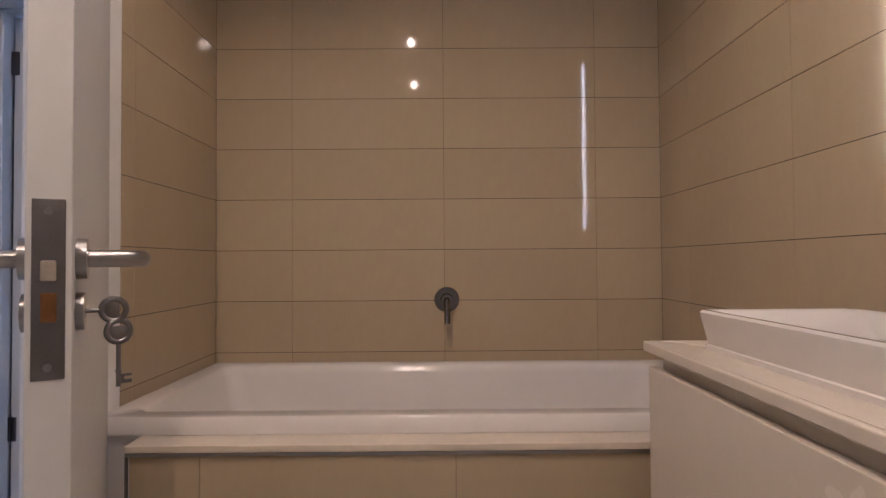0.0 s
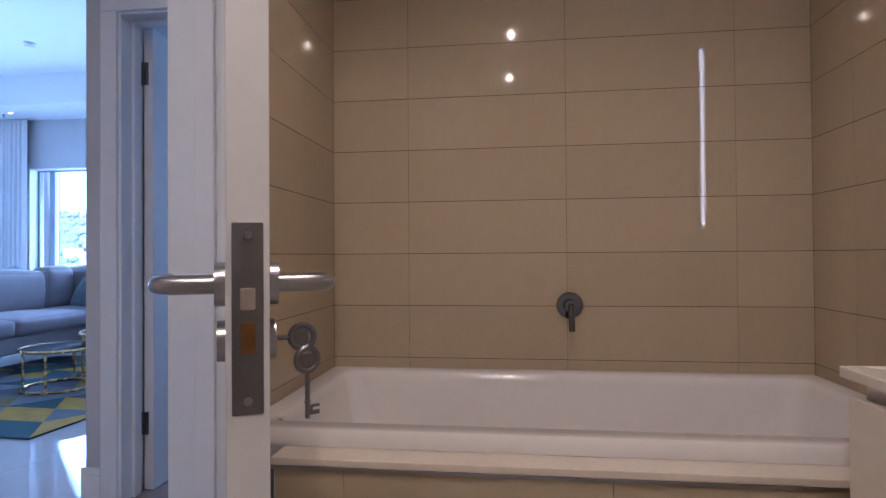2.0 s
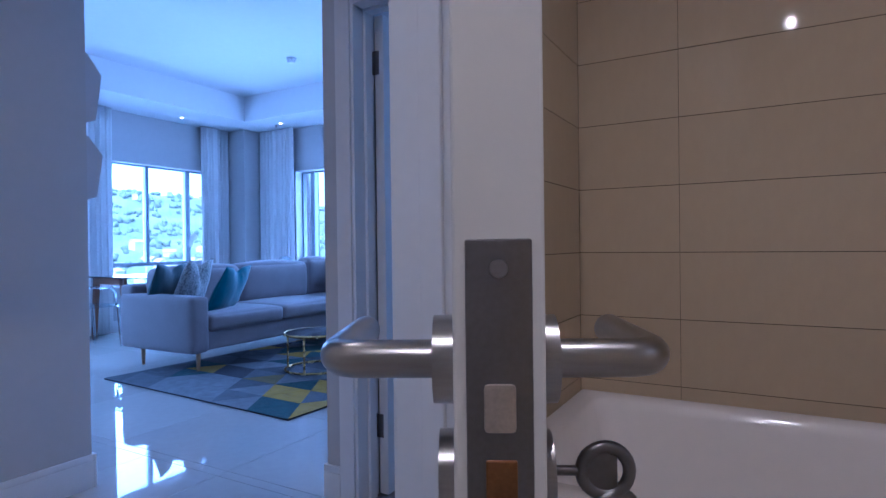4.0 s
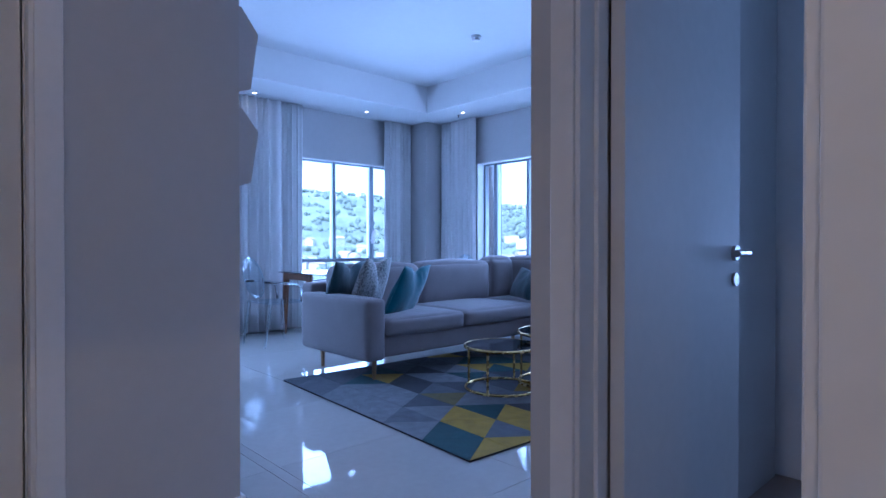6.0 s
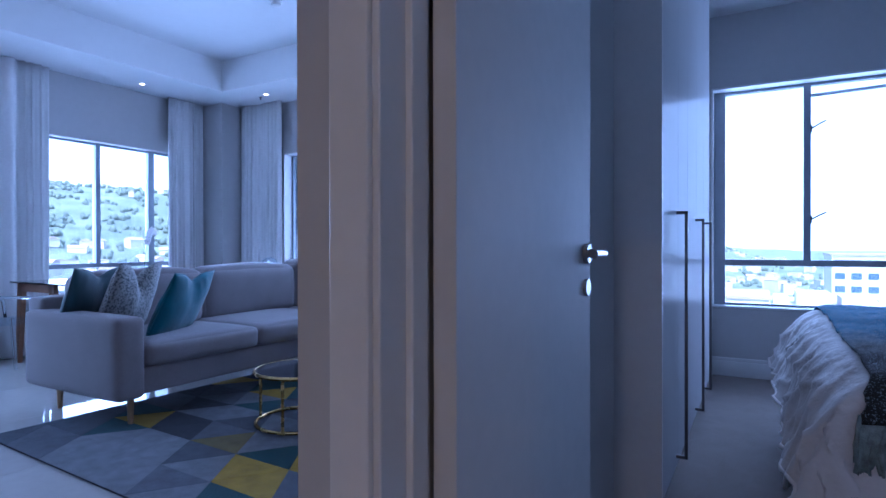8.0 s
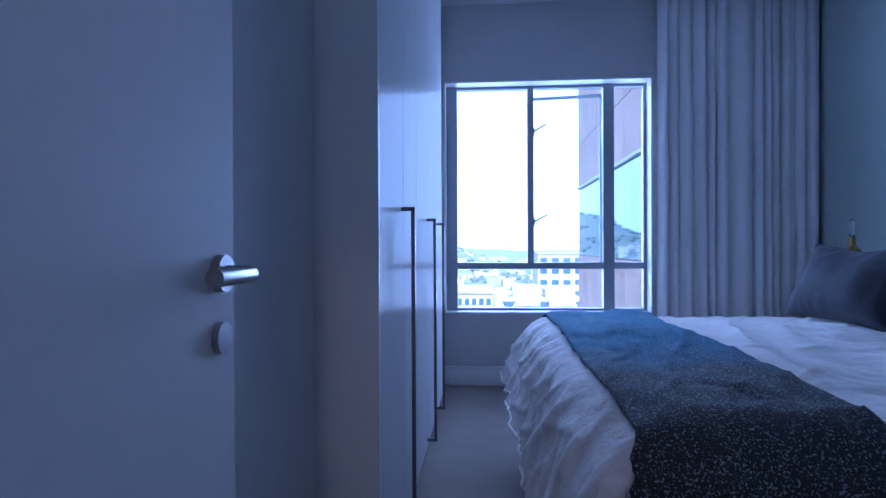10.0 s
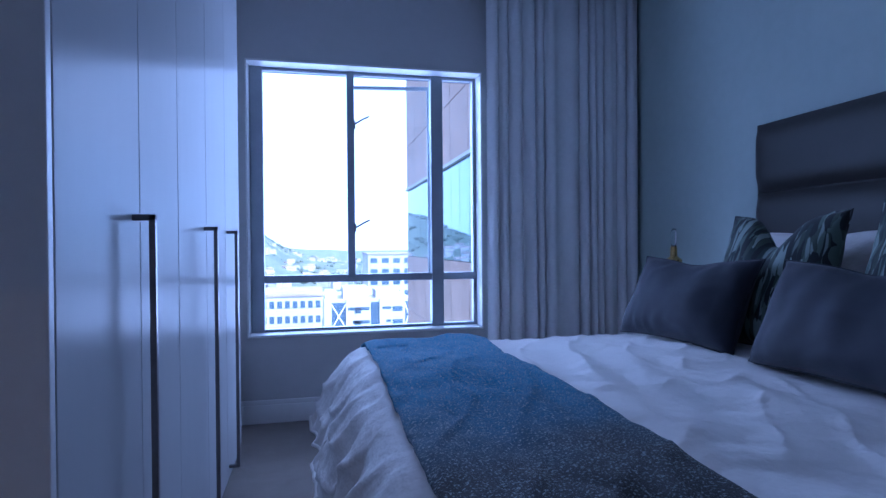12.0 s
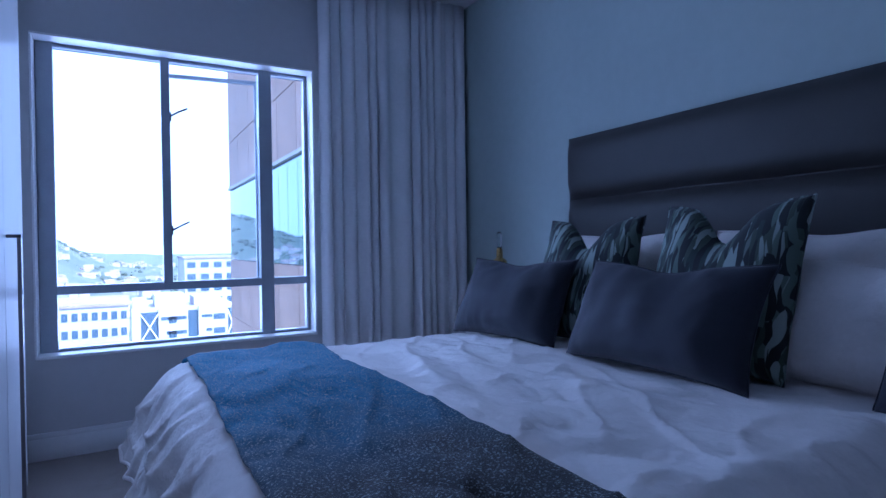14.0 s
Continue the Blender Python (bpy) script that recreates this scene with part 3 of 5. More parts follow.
rr = [ring_at(bm, 0, 0, hx, hy, z, r) for hx, hy, z, r in ((0.158, 0.318, 0.0, 0.015), (0.158, 0.318, 0.010, 0.015), (0.154, 0.314, 0.012, 0.015), (0.163, 0.326, 0.066, 0.014), (0.164, 0.328, 0.076, 0.014), (0.160, 0.324, 0.081, 0.016),
      (0.150, 0.310, 0.081, 0.02), (0.143, 0.302, 0.074, 0.03), (0.115, 0.25, 0.035, 0.06), (0.02, 0.02, 0.028, 0.01))]
for p, q in zip(rr, rr[1:]):
    for i in range(len(p)):
        bm.faces.new((p[i], p[(i + 1) % len(p)], q[(i + 1) % len(p)], q[i]))
bm.faces.new(rr[0][::-1])
bm.faces.new(rr[-1])
basin = thing("wash_basin", "white rectangular vessel basin standing on the vanity worktop", "basin", (0.915, 0.845, 0.806))
part("bowl", bm, M["enamel"], basin, smooth=38)
bm = bmesh.new()
lathe(bm, [(0.0, 0.0), (0.024, 0.0), (0.026, 0.004), (0.0, 0.008)], (0, 0, 0.029), 20)
part("drain", bm, M["chrome"], basin, smooth=40)

mir = thing("wall_mirror", "large wall mirror edged with a dotted strip of lights", "mirror", (0, 0, 0))
box_part("backing", M["gloss_white"], mir, 1.076, 0.10, 1.12, 1.0885, 1.05, 2.24, 0.002)
box_part("mirror_glass", material("mirror_silver", (0.85, 0.86, 0.86), 0.01, 1.0, vary=0), mir, 1.0725, 0.105, 1.125, 1.0755, 1.045, 2.235, 0)
M["led"] = material("led_glow", (1.0, 0.86, 0.66), 0.4, emit=2.5, vary=0)
bm = bmesh.new()
for i in range(46):
    z = 1.19 + i * 0.0217
    solid(bm, 1.079, 1.0505, z, 1.0885, 1.062, z + 0.014)
part("light_strip", bm, M["led"], mir, "dotted strip of warm white lights")

# ---- cloth tools and materials ----
def speckle(name, dark, light, scale, amount, rough=0.9, sheen=0.4, bump=0.6, stretch=(1, 1, 1), kind="noise"):
    """A cloth of two colours in irregular flecks."""
    m = material(name, dark, rough, vary=0.2, scale=scale * 0.3, bump=bump, bump_scale=scale * 2.2, sheen=sheen, stretch=stretch)
    nt = m.node_tree
    n, link = nt.nodes, nt.links.new
    b = n["Principled BSDF"]
    mp = next(q for q in n if q.type == "MAPPING")
    was = b.inputs["Base Color"].links[0].from_socket
    t = n.new("ShaderNodeTexNoise" if kind == "noise" else "ShaderNodeTexVoronoi")
    t.inputs["Scale"].default_value = scale
    link(mp.outputs["Vector"], t.inputs["Vector"])
    ramp = n.new("ShaderNodeMapRange")
    lo = 0.72 - amount * 0.4
    ramp.inputs["From Min"].default_value, ramp.inputs["From Max"].default_value = (lo, lo + 0.07) if kind == "noise" else (amount + 0.08, amount)
    link(t.outputs["Fac"] if kind == "noise" else t.outputs["Distance"], ramp.inputs["Value"])
    x = n.new("ShaderNodeMix")
    x.data_type = "RGBA"
    link(ramp.outputs["Result"], x.inputs["Factor"])
    link(was, x.inputs["A"])
    x.inputs["B"].default_value = (*light, 1)
    out = x.outputs["Result"]
    link(out, b.inputs["Base Color"])
    return m


M["curtain"] = material("grey_linen", (0.86, 0.85, 0.85), 0.9, vary=0.05, scale=3, bump=0.5, bump_scale=420, sheen=0.2)
def backlit(m, share):
    """Lets cloth pass some light through."""
    n, link = m.node_tree.nodes, m.node_tree.links.new
    b, out = n["Principled BSDF"], n["Material Output"]
    t, x = n.new("ShaderNodeBsdfTranslucent"), n.new("ShaderNodeMixShader")
    link(b.inputs["Base Color"].links[0].from_socket, t.inputs["Color"])
    x.inputs["Fac"].default_value = share
    link(b.outputs["BSDF"], x.inputs[1])
    link(t.outputs["BSDF"], x.inputs[2])
    link(x.outputs["Shader"], out.inputs["Surface"])


backlit(M["curtain"], 0.06)
M["cotton"] = material("white_cotton", (0.80, 0.755, 0.72), 0.85, vary=0.04, scale=5, bump=0.32, bump_scale=20, relief=0.025)
M["velvet"] = material("navy_velvet", (0.013, 0.015, 0.028), 0.8, vary=0.2, scale=10, bump=0.3, bump_scale=500, sheen=0.12)
M["leather"] = material("charcoal_leather", (0.034, 0.031, 0.029), 0.5, vary=0.15, scale=14, bump=0.35, bump_scale=260, rough_vary=0.06)
M["throw"] = speckle("teal_charcoal_wool", (0.003, 0.17, 0.33), (0.30, 0.35, 0.36), 190, 0.38, bump=1.0, sheen=0.12)


def blend_over(m, axis, at, to, colour):
    """Blends a cloth's own colour over to another, along an axis of the thing, with an uneven edge."""
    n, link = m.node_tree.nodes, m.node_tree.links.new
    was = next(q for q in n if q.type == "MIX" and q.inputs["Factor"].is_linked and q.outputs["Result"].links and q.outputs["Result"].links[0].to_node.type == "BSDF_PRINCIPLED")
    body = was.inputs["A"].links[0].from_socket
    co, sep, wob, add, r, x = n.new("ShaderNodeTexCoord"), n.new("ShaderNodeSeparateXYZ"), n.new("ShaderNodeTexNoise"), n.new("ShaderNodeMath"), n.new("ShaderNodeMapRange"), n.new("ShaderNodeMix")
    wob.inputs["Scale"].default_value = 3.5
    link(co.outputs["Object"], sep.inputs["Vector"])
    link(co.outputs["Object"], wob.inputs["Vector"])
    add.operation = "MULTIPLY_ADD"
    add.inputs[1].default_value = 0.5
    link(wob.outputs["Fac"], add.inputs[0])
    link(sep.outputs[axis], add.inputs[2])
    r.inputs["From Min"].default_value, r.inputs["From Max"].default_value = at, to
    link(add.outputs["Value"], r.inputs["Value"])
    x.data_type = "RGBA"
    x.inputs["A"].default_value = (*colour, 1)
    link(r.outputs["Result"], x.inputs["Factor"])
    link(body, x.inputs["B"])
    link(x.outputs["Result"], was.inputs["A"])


# Charcoal at low y, blending into teal at high y.
blend_over(M["throw"], "Y", 4.12, 4.78, (0.022, 0.026, 0.028))
M["fringe"] = material("grey_wool", (0.38, 0.45, 0.42), 0.95, vary=0.4, scale=40, bump=0.8, bump_scale=300)
M["leafy"] = material("botanical_print", (0.03, 0.045, 0.045), 0.8, vary=0.2, scale=12, bump=0.2, bump_scale=300, sheen=0.1)


def leaf_print(m, turn, scale, colours):
    """Prints long overlapping leaves, each in one of several greens, with a pale midrib."""
    n, link = m.node_tree.nodes, m.node_tree.links.new
    co, wob, push = n.new("ShaderNodeTexCoord"), n.new("ShaderNodeTexNoise"), n.new("ShaderNodeVectorMath")
    wob.inputs["Scale"].default_value, wob.inputs["Detail"].default_value = 5.0, 2.0
    link(co.outputs["Object"], wob.inputs["Vector"])
    push.operation = "MULTIPLY_ADD"
    push.inputs[1].default_value = (0.05, 0.0, 0.05)
    link(wob.outputs["Color"], push.inputs[0])
    link(co.outputs["Object"], push.inputs[2])
    out = None
    for k, a in enumerate((turn, turn - 75)):
        mp, vor, ramp = n.new("ShaderNodeMapping"), n.new("ShaderNodeTexVoronoi"), n.new("ShaderNodeValToRGB")
        mp.inputs["Rotation"].default_value = (0, radians(a), 0)
        mp.inputs["Scale"].default_value = (scale, 1.0, scale * 0.2)
        mp.inputs["Location"].default_value = (k * 3.7, 0, k * 1.9)
        link(push.outputs["Vector"], mp.inputs["Vector"])
        link(mp.outputs["Vector"], vor.inputs["Vector"])
        vor.inputs["Scale"].default_value = 1.0
        ramp.color_ramp.interpolation = "CONSTANT"
        while len(ramp.color_ramp.elements) < len(colours):
            ramp.color_ramp.elements.new(0.5)
        for e, (pos, c) in zip(ramp.color_ramp.elements, colours):
            e.position, e.color = pos, (*c, 1)
        sep = n.new("ShaderNodeSeparateColor")
        link(vor.outputs["Color"], sep.inputs["Color"])
        link(sep.outputs["Red"], ramp.inputs["Fac"])
        if out is None:
            out = ramp.outputs["Color"]
        else:
            x, r = n.new("ShaderNodeMix"), n.new("ShaderNodeMapRange")
            r.inputs["From Min"].default_value, r.inputs["From Max"].default_value = 0.52, 0.56
            link(sep.outputs["Green"], r.inputs["Value"])
            x.data_type = "RGBA"
            link(r.outputs["Result"], x.inputs["Factor"])
            link(out, x.inputs["A"])
            link(ramp.outputs["Color"], x.inputs["B"])
            out = x.outputs["Result"]
    link(out, n["Principled BSDF"].inputs["Base Color"])


leaf_print(M["leafy"], 32, 66, ((0.0, (0.008, 0.013, 0.016)), (0.34, (0.045, 0.065, 0.05)), (0.55, (0.02, 0.035, 0.035)), (0.62, (0.10, 0.14, 0.115)), (0.80, (0.25, 0.30, 0.27))))
M["leopard"] = speckle("spotted_cloth", (0.36, 0.35, 0.33), (0.09, 0.10, 0.11), 85, 0.55, bump=0.25)
M["teal_velvet"] = material("teal_velvet", (0.006, 0.115, 0.155), 0.75, vary=0.2, scale=10, bump=0.3, bump_scale=500, sheen=0.35)
M["green_velvet"] = material("dark_green_velvet", (0.012, 0.05, 0.06), 0.8, vary=0.2, scale=10, bump=0.3, bump_scale=500, sheen=0.5)


def curtain(name, label, axis, at, s0, s1, z0, z1, folds, depth=0.045, seed=1, gather=0.0, rows=10):
    """A hanging pleated curtain with uneven folds, a header tape and a hem."""
    rnd = random.Random(seed)
    n = folds * 10
    ph = [rnd.uniform(-0.8, 0.8) for _ in range(folds + 2)]
    am = [rnd.uniform(0.4, 1.4) for _ in range(folds + 2)]
    def f(u, v):
        k = (u + math.sin(math.pi * u) * (0.9 * math.sin(7.3 * u + seed) + 0.45 * math.sin(19 * u + 2 * seed)) / folds) * folds
        k = max(0.0, min(folds - 1e-6, k))
        i = int(k)
        w = k - i
        a = am[i] * (1 - w) + am[i + 1] * w
        p = ph[i] * (1 - w) + ph[i + 1] * w
        low = 1 - v
        d = math.sin(2 * math.pi * k + p * (0.4 + low)) * depth * a * (0.55 + 0.5 * low) + 0.18 * depth * math.sin(4.1 * math.pi * k + 2 * p)
        s = s0 + (s1 - s0) * u + 0.25 * depth * math.cos(2 * math.pi * k + p) + gather * low * (u - 0.5)
        z = z0 + (z1 - z0) * v
        return (at + d, s, z) if axis == "x" else (s, at + d, z)
    c = thing(name, label, "curtain")
    bm = bmesh.new()
    sheet(bm, n, rows, f)
    cl = part("cloth", bm, M["curtain"], c, smooth=180)
    mod = cl.modifiers.new("thick", "SOLIDIFY")
    mod.thickness = 0.004
    bm = bmesh.new()
    sheet(bm, n, 1, lambda u, v: Vector(f(u, 0.012 * v)) + Vector((0.004, 0, 0) if axis == "x" else (0, -0.004, 0)))
    part("hem", bm, M["curtain"], c, smooth=180)
    return c


def pillow_mesh(name, w, h, t, mat, parent, seed=0, chop=0.0, crease=0.006, ears=0.035, label="", n=32):
    """A stuffed cushion standing in the xz plane, its base at z 0: pointed corners, bowed edges, creases, a dent in the top where it was struck."""
    bm = bmesh.new()
    off = seed * 7.3
    def place(u, v, side):
        a, b = 2 * u - 1, 2 * v - 1
        x = a * w / 2 * (1 - ears * (1 - b * b) * 1.6) * (1 + 0.02 * (1 - abs(b)))
        z = b * h / 2 * (1 - ears * (1 - a * a) * 1.8)
        fill = max(0.0, (1 - abs(a) ** 2.6) * (1 - abs(b) ** 2.6)) ** 0.5
        sag = 1.0 + 0.25 * -b
        y = side * t / 2 * fill * sag
        if chop:
            z -= chop * math.exp(-(a / 0.33) ** 2) * max(0, (b + 0.3) / 1.3) ** 1.5
            y *= 1 - 0.35 * math.exp(-(a / 0.3) ** 2) * max(0, b)
        k = noise.noise(Vector((x * 9 + off, z * 5, side * 3))) * crease * 1.4
        edge = max(abs(a), abs(b)) ** 4
        k += math.sin(x * 47 + z * 14 * math.sin(off) + noise.noise(Vector((x * 7, z * 6 + off, 1))) * 11) * crease * 0.8 * edge * (1 - edge) * 3 * (0.35 + abs(noise.noise(Vector((x * 5 + off, 2.0, side)))) * 1.6)
        if fill > 0:
            y += side * k * min(1, fill * 2)
        return Vector((x, y, z + h / 2))
    grids = {}
    for side in (1, -1):
        g = [[None] * (n + 1) for _ in range(n + 1)]
        for i in range(n + 1):
            for j in range(n + 1):
                if side < 0 and (i in (0, n) or j in (0, n)):
                    g[i][j] = grids[1][i][j]
                else:
                    g[i][j] = bm.verts.new(place(i / n, j / n, side))
        grids[side] = g
        for i in range(n):
            for j in range(n):
                q = (g[i][j], g[i + 1][j], g[i + 1][j + 1], g[i][j + 1])
                bm.faces.new(q if side < 0 else q[::-1])
    rim = [grids[1][i][0].co.copy() for i in range(n)] + [grids[1][n][j].co.copy() for j in range(n)] + [grids[1][i][n].co.copy() for i in range(n, 0, -1)] + [grids[1][0][j].co.copy() for j in range(n, 0, -1)]
    body = part("cover", bm, mat, parent, label, smooth=180)
    bm = bmesh.new()
    tube(bm, rim, 0.0032, 6, True)
    part("piping", bm, mat, parent, smooth=180)
    return body


def cushion(name, label, m, w, h, t, mat, seed, chop=0.0, group="", crease=0.006, ears=0.035):
    c = thing(name, label, "cushion", group=group)
    c.matrix_basis = m
    pillow_mesh(name, w, h, t, mat, c, seed, chop, crease, ears)
    return c


# ---- bedroom ----
curtain("curtain", "long grey linen curtain hanging beside the bedroom window", "y", 6.64, 0.085, 1.215, 0.02, 2.945, 12, 0.042, 6)
curtain("curtain", "bunched grey linen curtain hanging behind the wardrobe", "y", 6.60, -1.95, -1.535, 0.02, 2.945, 6, 0.04, 5, 0.03)

ward = thing("wardrobe", "tall white lacquered wardrobe with long dark bar handles", "wardrobe", (0, 0, 0))
M["lacquer"] = material("white_lacquer", (0.58, 0.58, 0.585), 0.9, vary=0.02, scale=1.2, stretch=(1, 1, 0.3), spec=0.0)


def even_gloss(m, share, rough):
    """A fixed share of gloss, the same at every angle, over the paint, holding window reflections down."""
    n, link = m.node_tree.nodes, m.node_tree.links.new
    g, x = n.new("ShaderNodeBsdfGlossy"), n.new("ShaderNodeMixShader")
    g.inputs["Roughness"].default_value = rough
    x.inputs["Fac"].default_value = share
    link(n["Principled BSDF"].outputs["BSDF"], x.inputs[1])
    link(g.outputs["BSDF"], x.inputs[2])
    link(x.outputs["Shader"], n["Material Output"].inputs["Surface"])


even_gloss(M["lacquer"], 0.07, 0.2)
box_part("carcass", M["lacquer"], ward, -2.09, 3.95, 0.0, -1.482, 6.22, 2.948, 0.002)
box_part("side_panel", M["gloss_white"], ward, -2.095, 3.928, 0.0, -1.462, 3.949, 2.948, 0.002)
SEAMS = [3.952, 4.41, 4.80, 5.26, 5.73, 6.22]
GRIPS = [4.355, None, 5.21, 5.773, None]
for (y0, y1), gy in zip(zip(SEAMS, SEAMS[1:]), GRIPS):
    dr = box_part("door", M["lacquer"], ward, -1.4815, y0 + 0.0015, 0.07, -1.462, y1 - 0.0015, 2.94, 0.002)
    if gy:
        bm = bmesh.new()
        for z in (0.10, 1.208):
            solid(bm, -1.463, gy - 0.007, z, -1.413, gy + 0.007, z + 0.014, 0.001, 1)
        solid(bm, -1.427, gy - 0.007, 0.10, -1.413, gy + 0.007, 1.222, 0.001, 1)
        part("handle", bm, M["dark_steel"], dr, "dark metal bar handle")

# bed
BX0, BX1, BY0, BY1, BZ = -0.88, 1.13, 3.54, 5.50, 0.70
bed = thing("bed", "double bed on a dark upholstered base", "bed", (0, 0, 0))
box_part("base", M["leather"], bed, BX0 + 0.04, BY0 + 0.03, 0.09, BX1, BY1 - 0.03, 0.36, 0.02, 3)
box_part("mattress", M["cotton"], bed, BX0 + 0.03, BY0 + 0.02, 0.362, BX1, BY1 - 0.02, 0.62, 0.05, 4)
for x in (BX0 + 0.12, BX1 - 0.12):
    for y in (BY0 + 0.12, BY1 - 0.12):
        bm = bmesh.new()
        rod(bm, (x, y, 0.0), (x, y, 0.092), 0.025, 0.03, 14)
        part("leg", bm, M["dark_steel"], bed, smooth=40)

hbd = thing("headboard", "charcoal leather headboard with horizontal padded panels on the wall", "headboard", (0, 0, 0))
for z0, z1 in ((0.34, 0.695), (0.697, 1.048), (1.05, 1.398), (1.40, 1.75)):
    bm = bmesh.new()
    def puff(u, v, z0=z0, z1=z1):
        e = (1 - abs(2 * v - 1) ** 5) * (1 - abs(2 * u - 1) ** 40)
        y = 3.25 + (5.455 - 3.25) * u
        return Vector((1.19 - 0.06 * e + noise.noise(Vector((y * 4, v * 3, z0 * 9))) * 0.003, y, z0 + (z1 - z0) * v))
    g = sheet(bm, 60, 14, puff)
    part("padded_panel", bm, M["leather"], hbd, smooth=180)
box_part("backing", M["leather"], hbd, 1.188, 3.25, 0.30, 1.2495, 5.455, 1.75, 0.006)


def hang(d, r=0.13):
    """How far out and down cloth lies that runs d past an edge."""
    if d <= 0:
        return d, 0.0
    if d < r * math.pi / 2:
        return r * math.sin(d / r), r * (1 - math.cos(d / r))
    k = d - r * math.pi / 2
    return r + k * 0.30, r + k * 0.95


def bed_cloth(px, py, lift=0.0, puffy=1.0):
    """The place of the bedding px metres from the foot edge and py metres from the near side, negative past the edge."""
    w = BY1 - BY0 - 0.2
    ox, dx = hang(-px)
    on, dn = hang(-py)
    of, df = hang(py - w)
    x = BX0 - ox + 0.1
    y = BY0 + 0.1 - on if py < w / 2 else BY1 - 0.1 + of
    drop = max(dx, dn, df) if min(dx, max(dn, df)) < 0.02 else math.hypot(dx, max(dn, df)) * 0.86
    top = 1.0 if drop < 0.05 else max(0.0, 1 - (drop - 0.05) / 0.1)
    q = Vector((px * 2.2 + 4, py * 1.1, 0.3))
    k = noise.noise(q * 1.7) * 0.016 - (1 - abs(noise.noise(Vector((px * 3.2 + py * 1.2, py * 1.6 - px * 0.6, 11))))) ** 10 * 0.007 + (1 - abs(noise.noise(Vector((px * 5.0 - py * 2.0, py * 2.4, 21))))) ** 16 * 0.008 + noise.noise(Vector((px * 9 + noise.noise(q) * 2, py * 2.2, 7))) * 0.011 + abs(noise.noise(Vector((px * 4.5 + py * 2, py * 3.4 - px, 2)))) * 0.014 + noise.noise(Vector((px * 26 + noise.noise(q * 3) * 3, py * 11, 13))) * 0.0035
    side = noise.noise(Vector((py * 7.5, px * 1.2, 5))) * 0.030 + noise.noise(Vector((py * 17, px * 3, 9))) * 0.014 + (1 - abs(noise.noise(Vector((py * 5 + px * 5, px * 4 - py * 2, 31))))) ** 8 * 0.022
    sn = noise.noise(Vector((px * 7.5, py * 1.2, 3))) * 0.030
    grow = min(1, drop / 0.15)
    if dx > 0:
        x -= (side + 0.06) * grow * puffy
    if dn > 0:
        y -= (sn + 0.015) * grow * puffy
    if df > 0:
        y += (sn + 0.015) * grow * puffy
    z = BZ - drop + k * puffy * (0.35 + 0.65 * top) + 0.012 * puffy
    out = Vector((x, y, max(z, 0.03)))
    if lift:
        nx, ny = (-1 if dx > 0.09 else 0), (-1 if dn > 0.09 else (1 if df > 0.09 else 0))
        out += Vector((nx * lift, ny * lift, lift if drop < 0.12 else lift * 0.4))
    return out


duvet = thing("duvet", "rumpled white cotton duvet spread over the bed", "duvet", (0, 0, 0))
bm = bmesh.new()
sheet(bm, 210, 200, lambda u, v: bed_cloth(-0.46 + u * 2.32, -0.46 + v * (BY1 - BY0 - 0.2 + 0.92)))
part("cover", bm, M["cotton"], duvet, smooth=180)
bm = bmesh.new()
tube(bm, [bed_cloth(-0.46, -0.40 + i / 60 * (BY1 - BY0 - 0.2 + 0.80)) for i in range(61)], 0.007, 6)
part("hem", bm, M["cotton"], duvet, smooth=180)

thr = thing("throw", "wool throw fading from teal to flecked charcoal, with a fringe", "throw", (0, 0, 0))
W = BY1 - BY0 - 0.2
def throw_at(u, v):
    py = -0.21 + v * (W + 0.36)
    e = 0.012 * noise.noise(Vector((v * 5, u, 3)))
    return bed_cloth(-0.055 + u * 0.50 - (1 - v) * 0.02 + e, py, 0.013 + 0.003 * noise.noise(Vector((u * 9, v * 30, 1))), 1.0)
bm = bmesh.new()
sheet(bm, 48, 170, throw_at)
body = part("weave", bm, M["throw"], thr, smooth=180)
mod = body.modifiers.new("thick", "SOLIDIFY")
mod.thickness, mod.offset = 0.008, 1
bm = bmesh.new()
rnd = random.Random(4)
for i in range(250):
    u = (i + 0.5) / 250
    p = throw_at(u, 0.0)
    q = p + Vector((rnd.uniform(-0.02, 0.02), -0.014 + rnd.uniform(-0.012, 0.01), -0.055))
    s = q + Vector((rnd.uniform(-0.02, 0.02), rnd.uniform(-0.01, 0.01), -0.065 - rnd.uniform(0, 0.035)))
    tube(bm, [p, q, s], 0.0055, 5)
part("fringe", bm, M["fringe"], thr, "grey-green wool fringe", smooth=180)


def standing(x, y, z, lean, turn):
    """A cushion set down at x, y, z on its lower edge, facing the foot of the bed and leaning back."""
    return pose(x, y, z, 0, 0, turn) @ pose(0, 0, 0, -lean, 0, 0)


navy = "navy velvet cushions"
cushion("cushion", "plump navy velvet oblong cushion standing on the bed", standing(0.44, 5.12, 0.715, 24, -84), 0.69, 0.40, 0.20, M["velvet"], 1, 0.02, navy, 0.010, 0.055)
cushion("cushion", "plump navy velvet oblong cushion standing before the patterned ones", standing(0.45, 4.30, 0.715, 24, -91), 0.76, 0.40, 0.21, M["velvet"], 2, 0.025, navy, 0.010, 0.055)
cushion("cushion", "navy velvet oblong cushion at the near end of the row", standing(0.56, 3.34, 0.715, 24, -90), 0.66, 0.40, 0.20, M["velvet"], 3, 0.015, navy, 0.007)
leafy = "leaf-printed cushions"
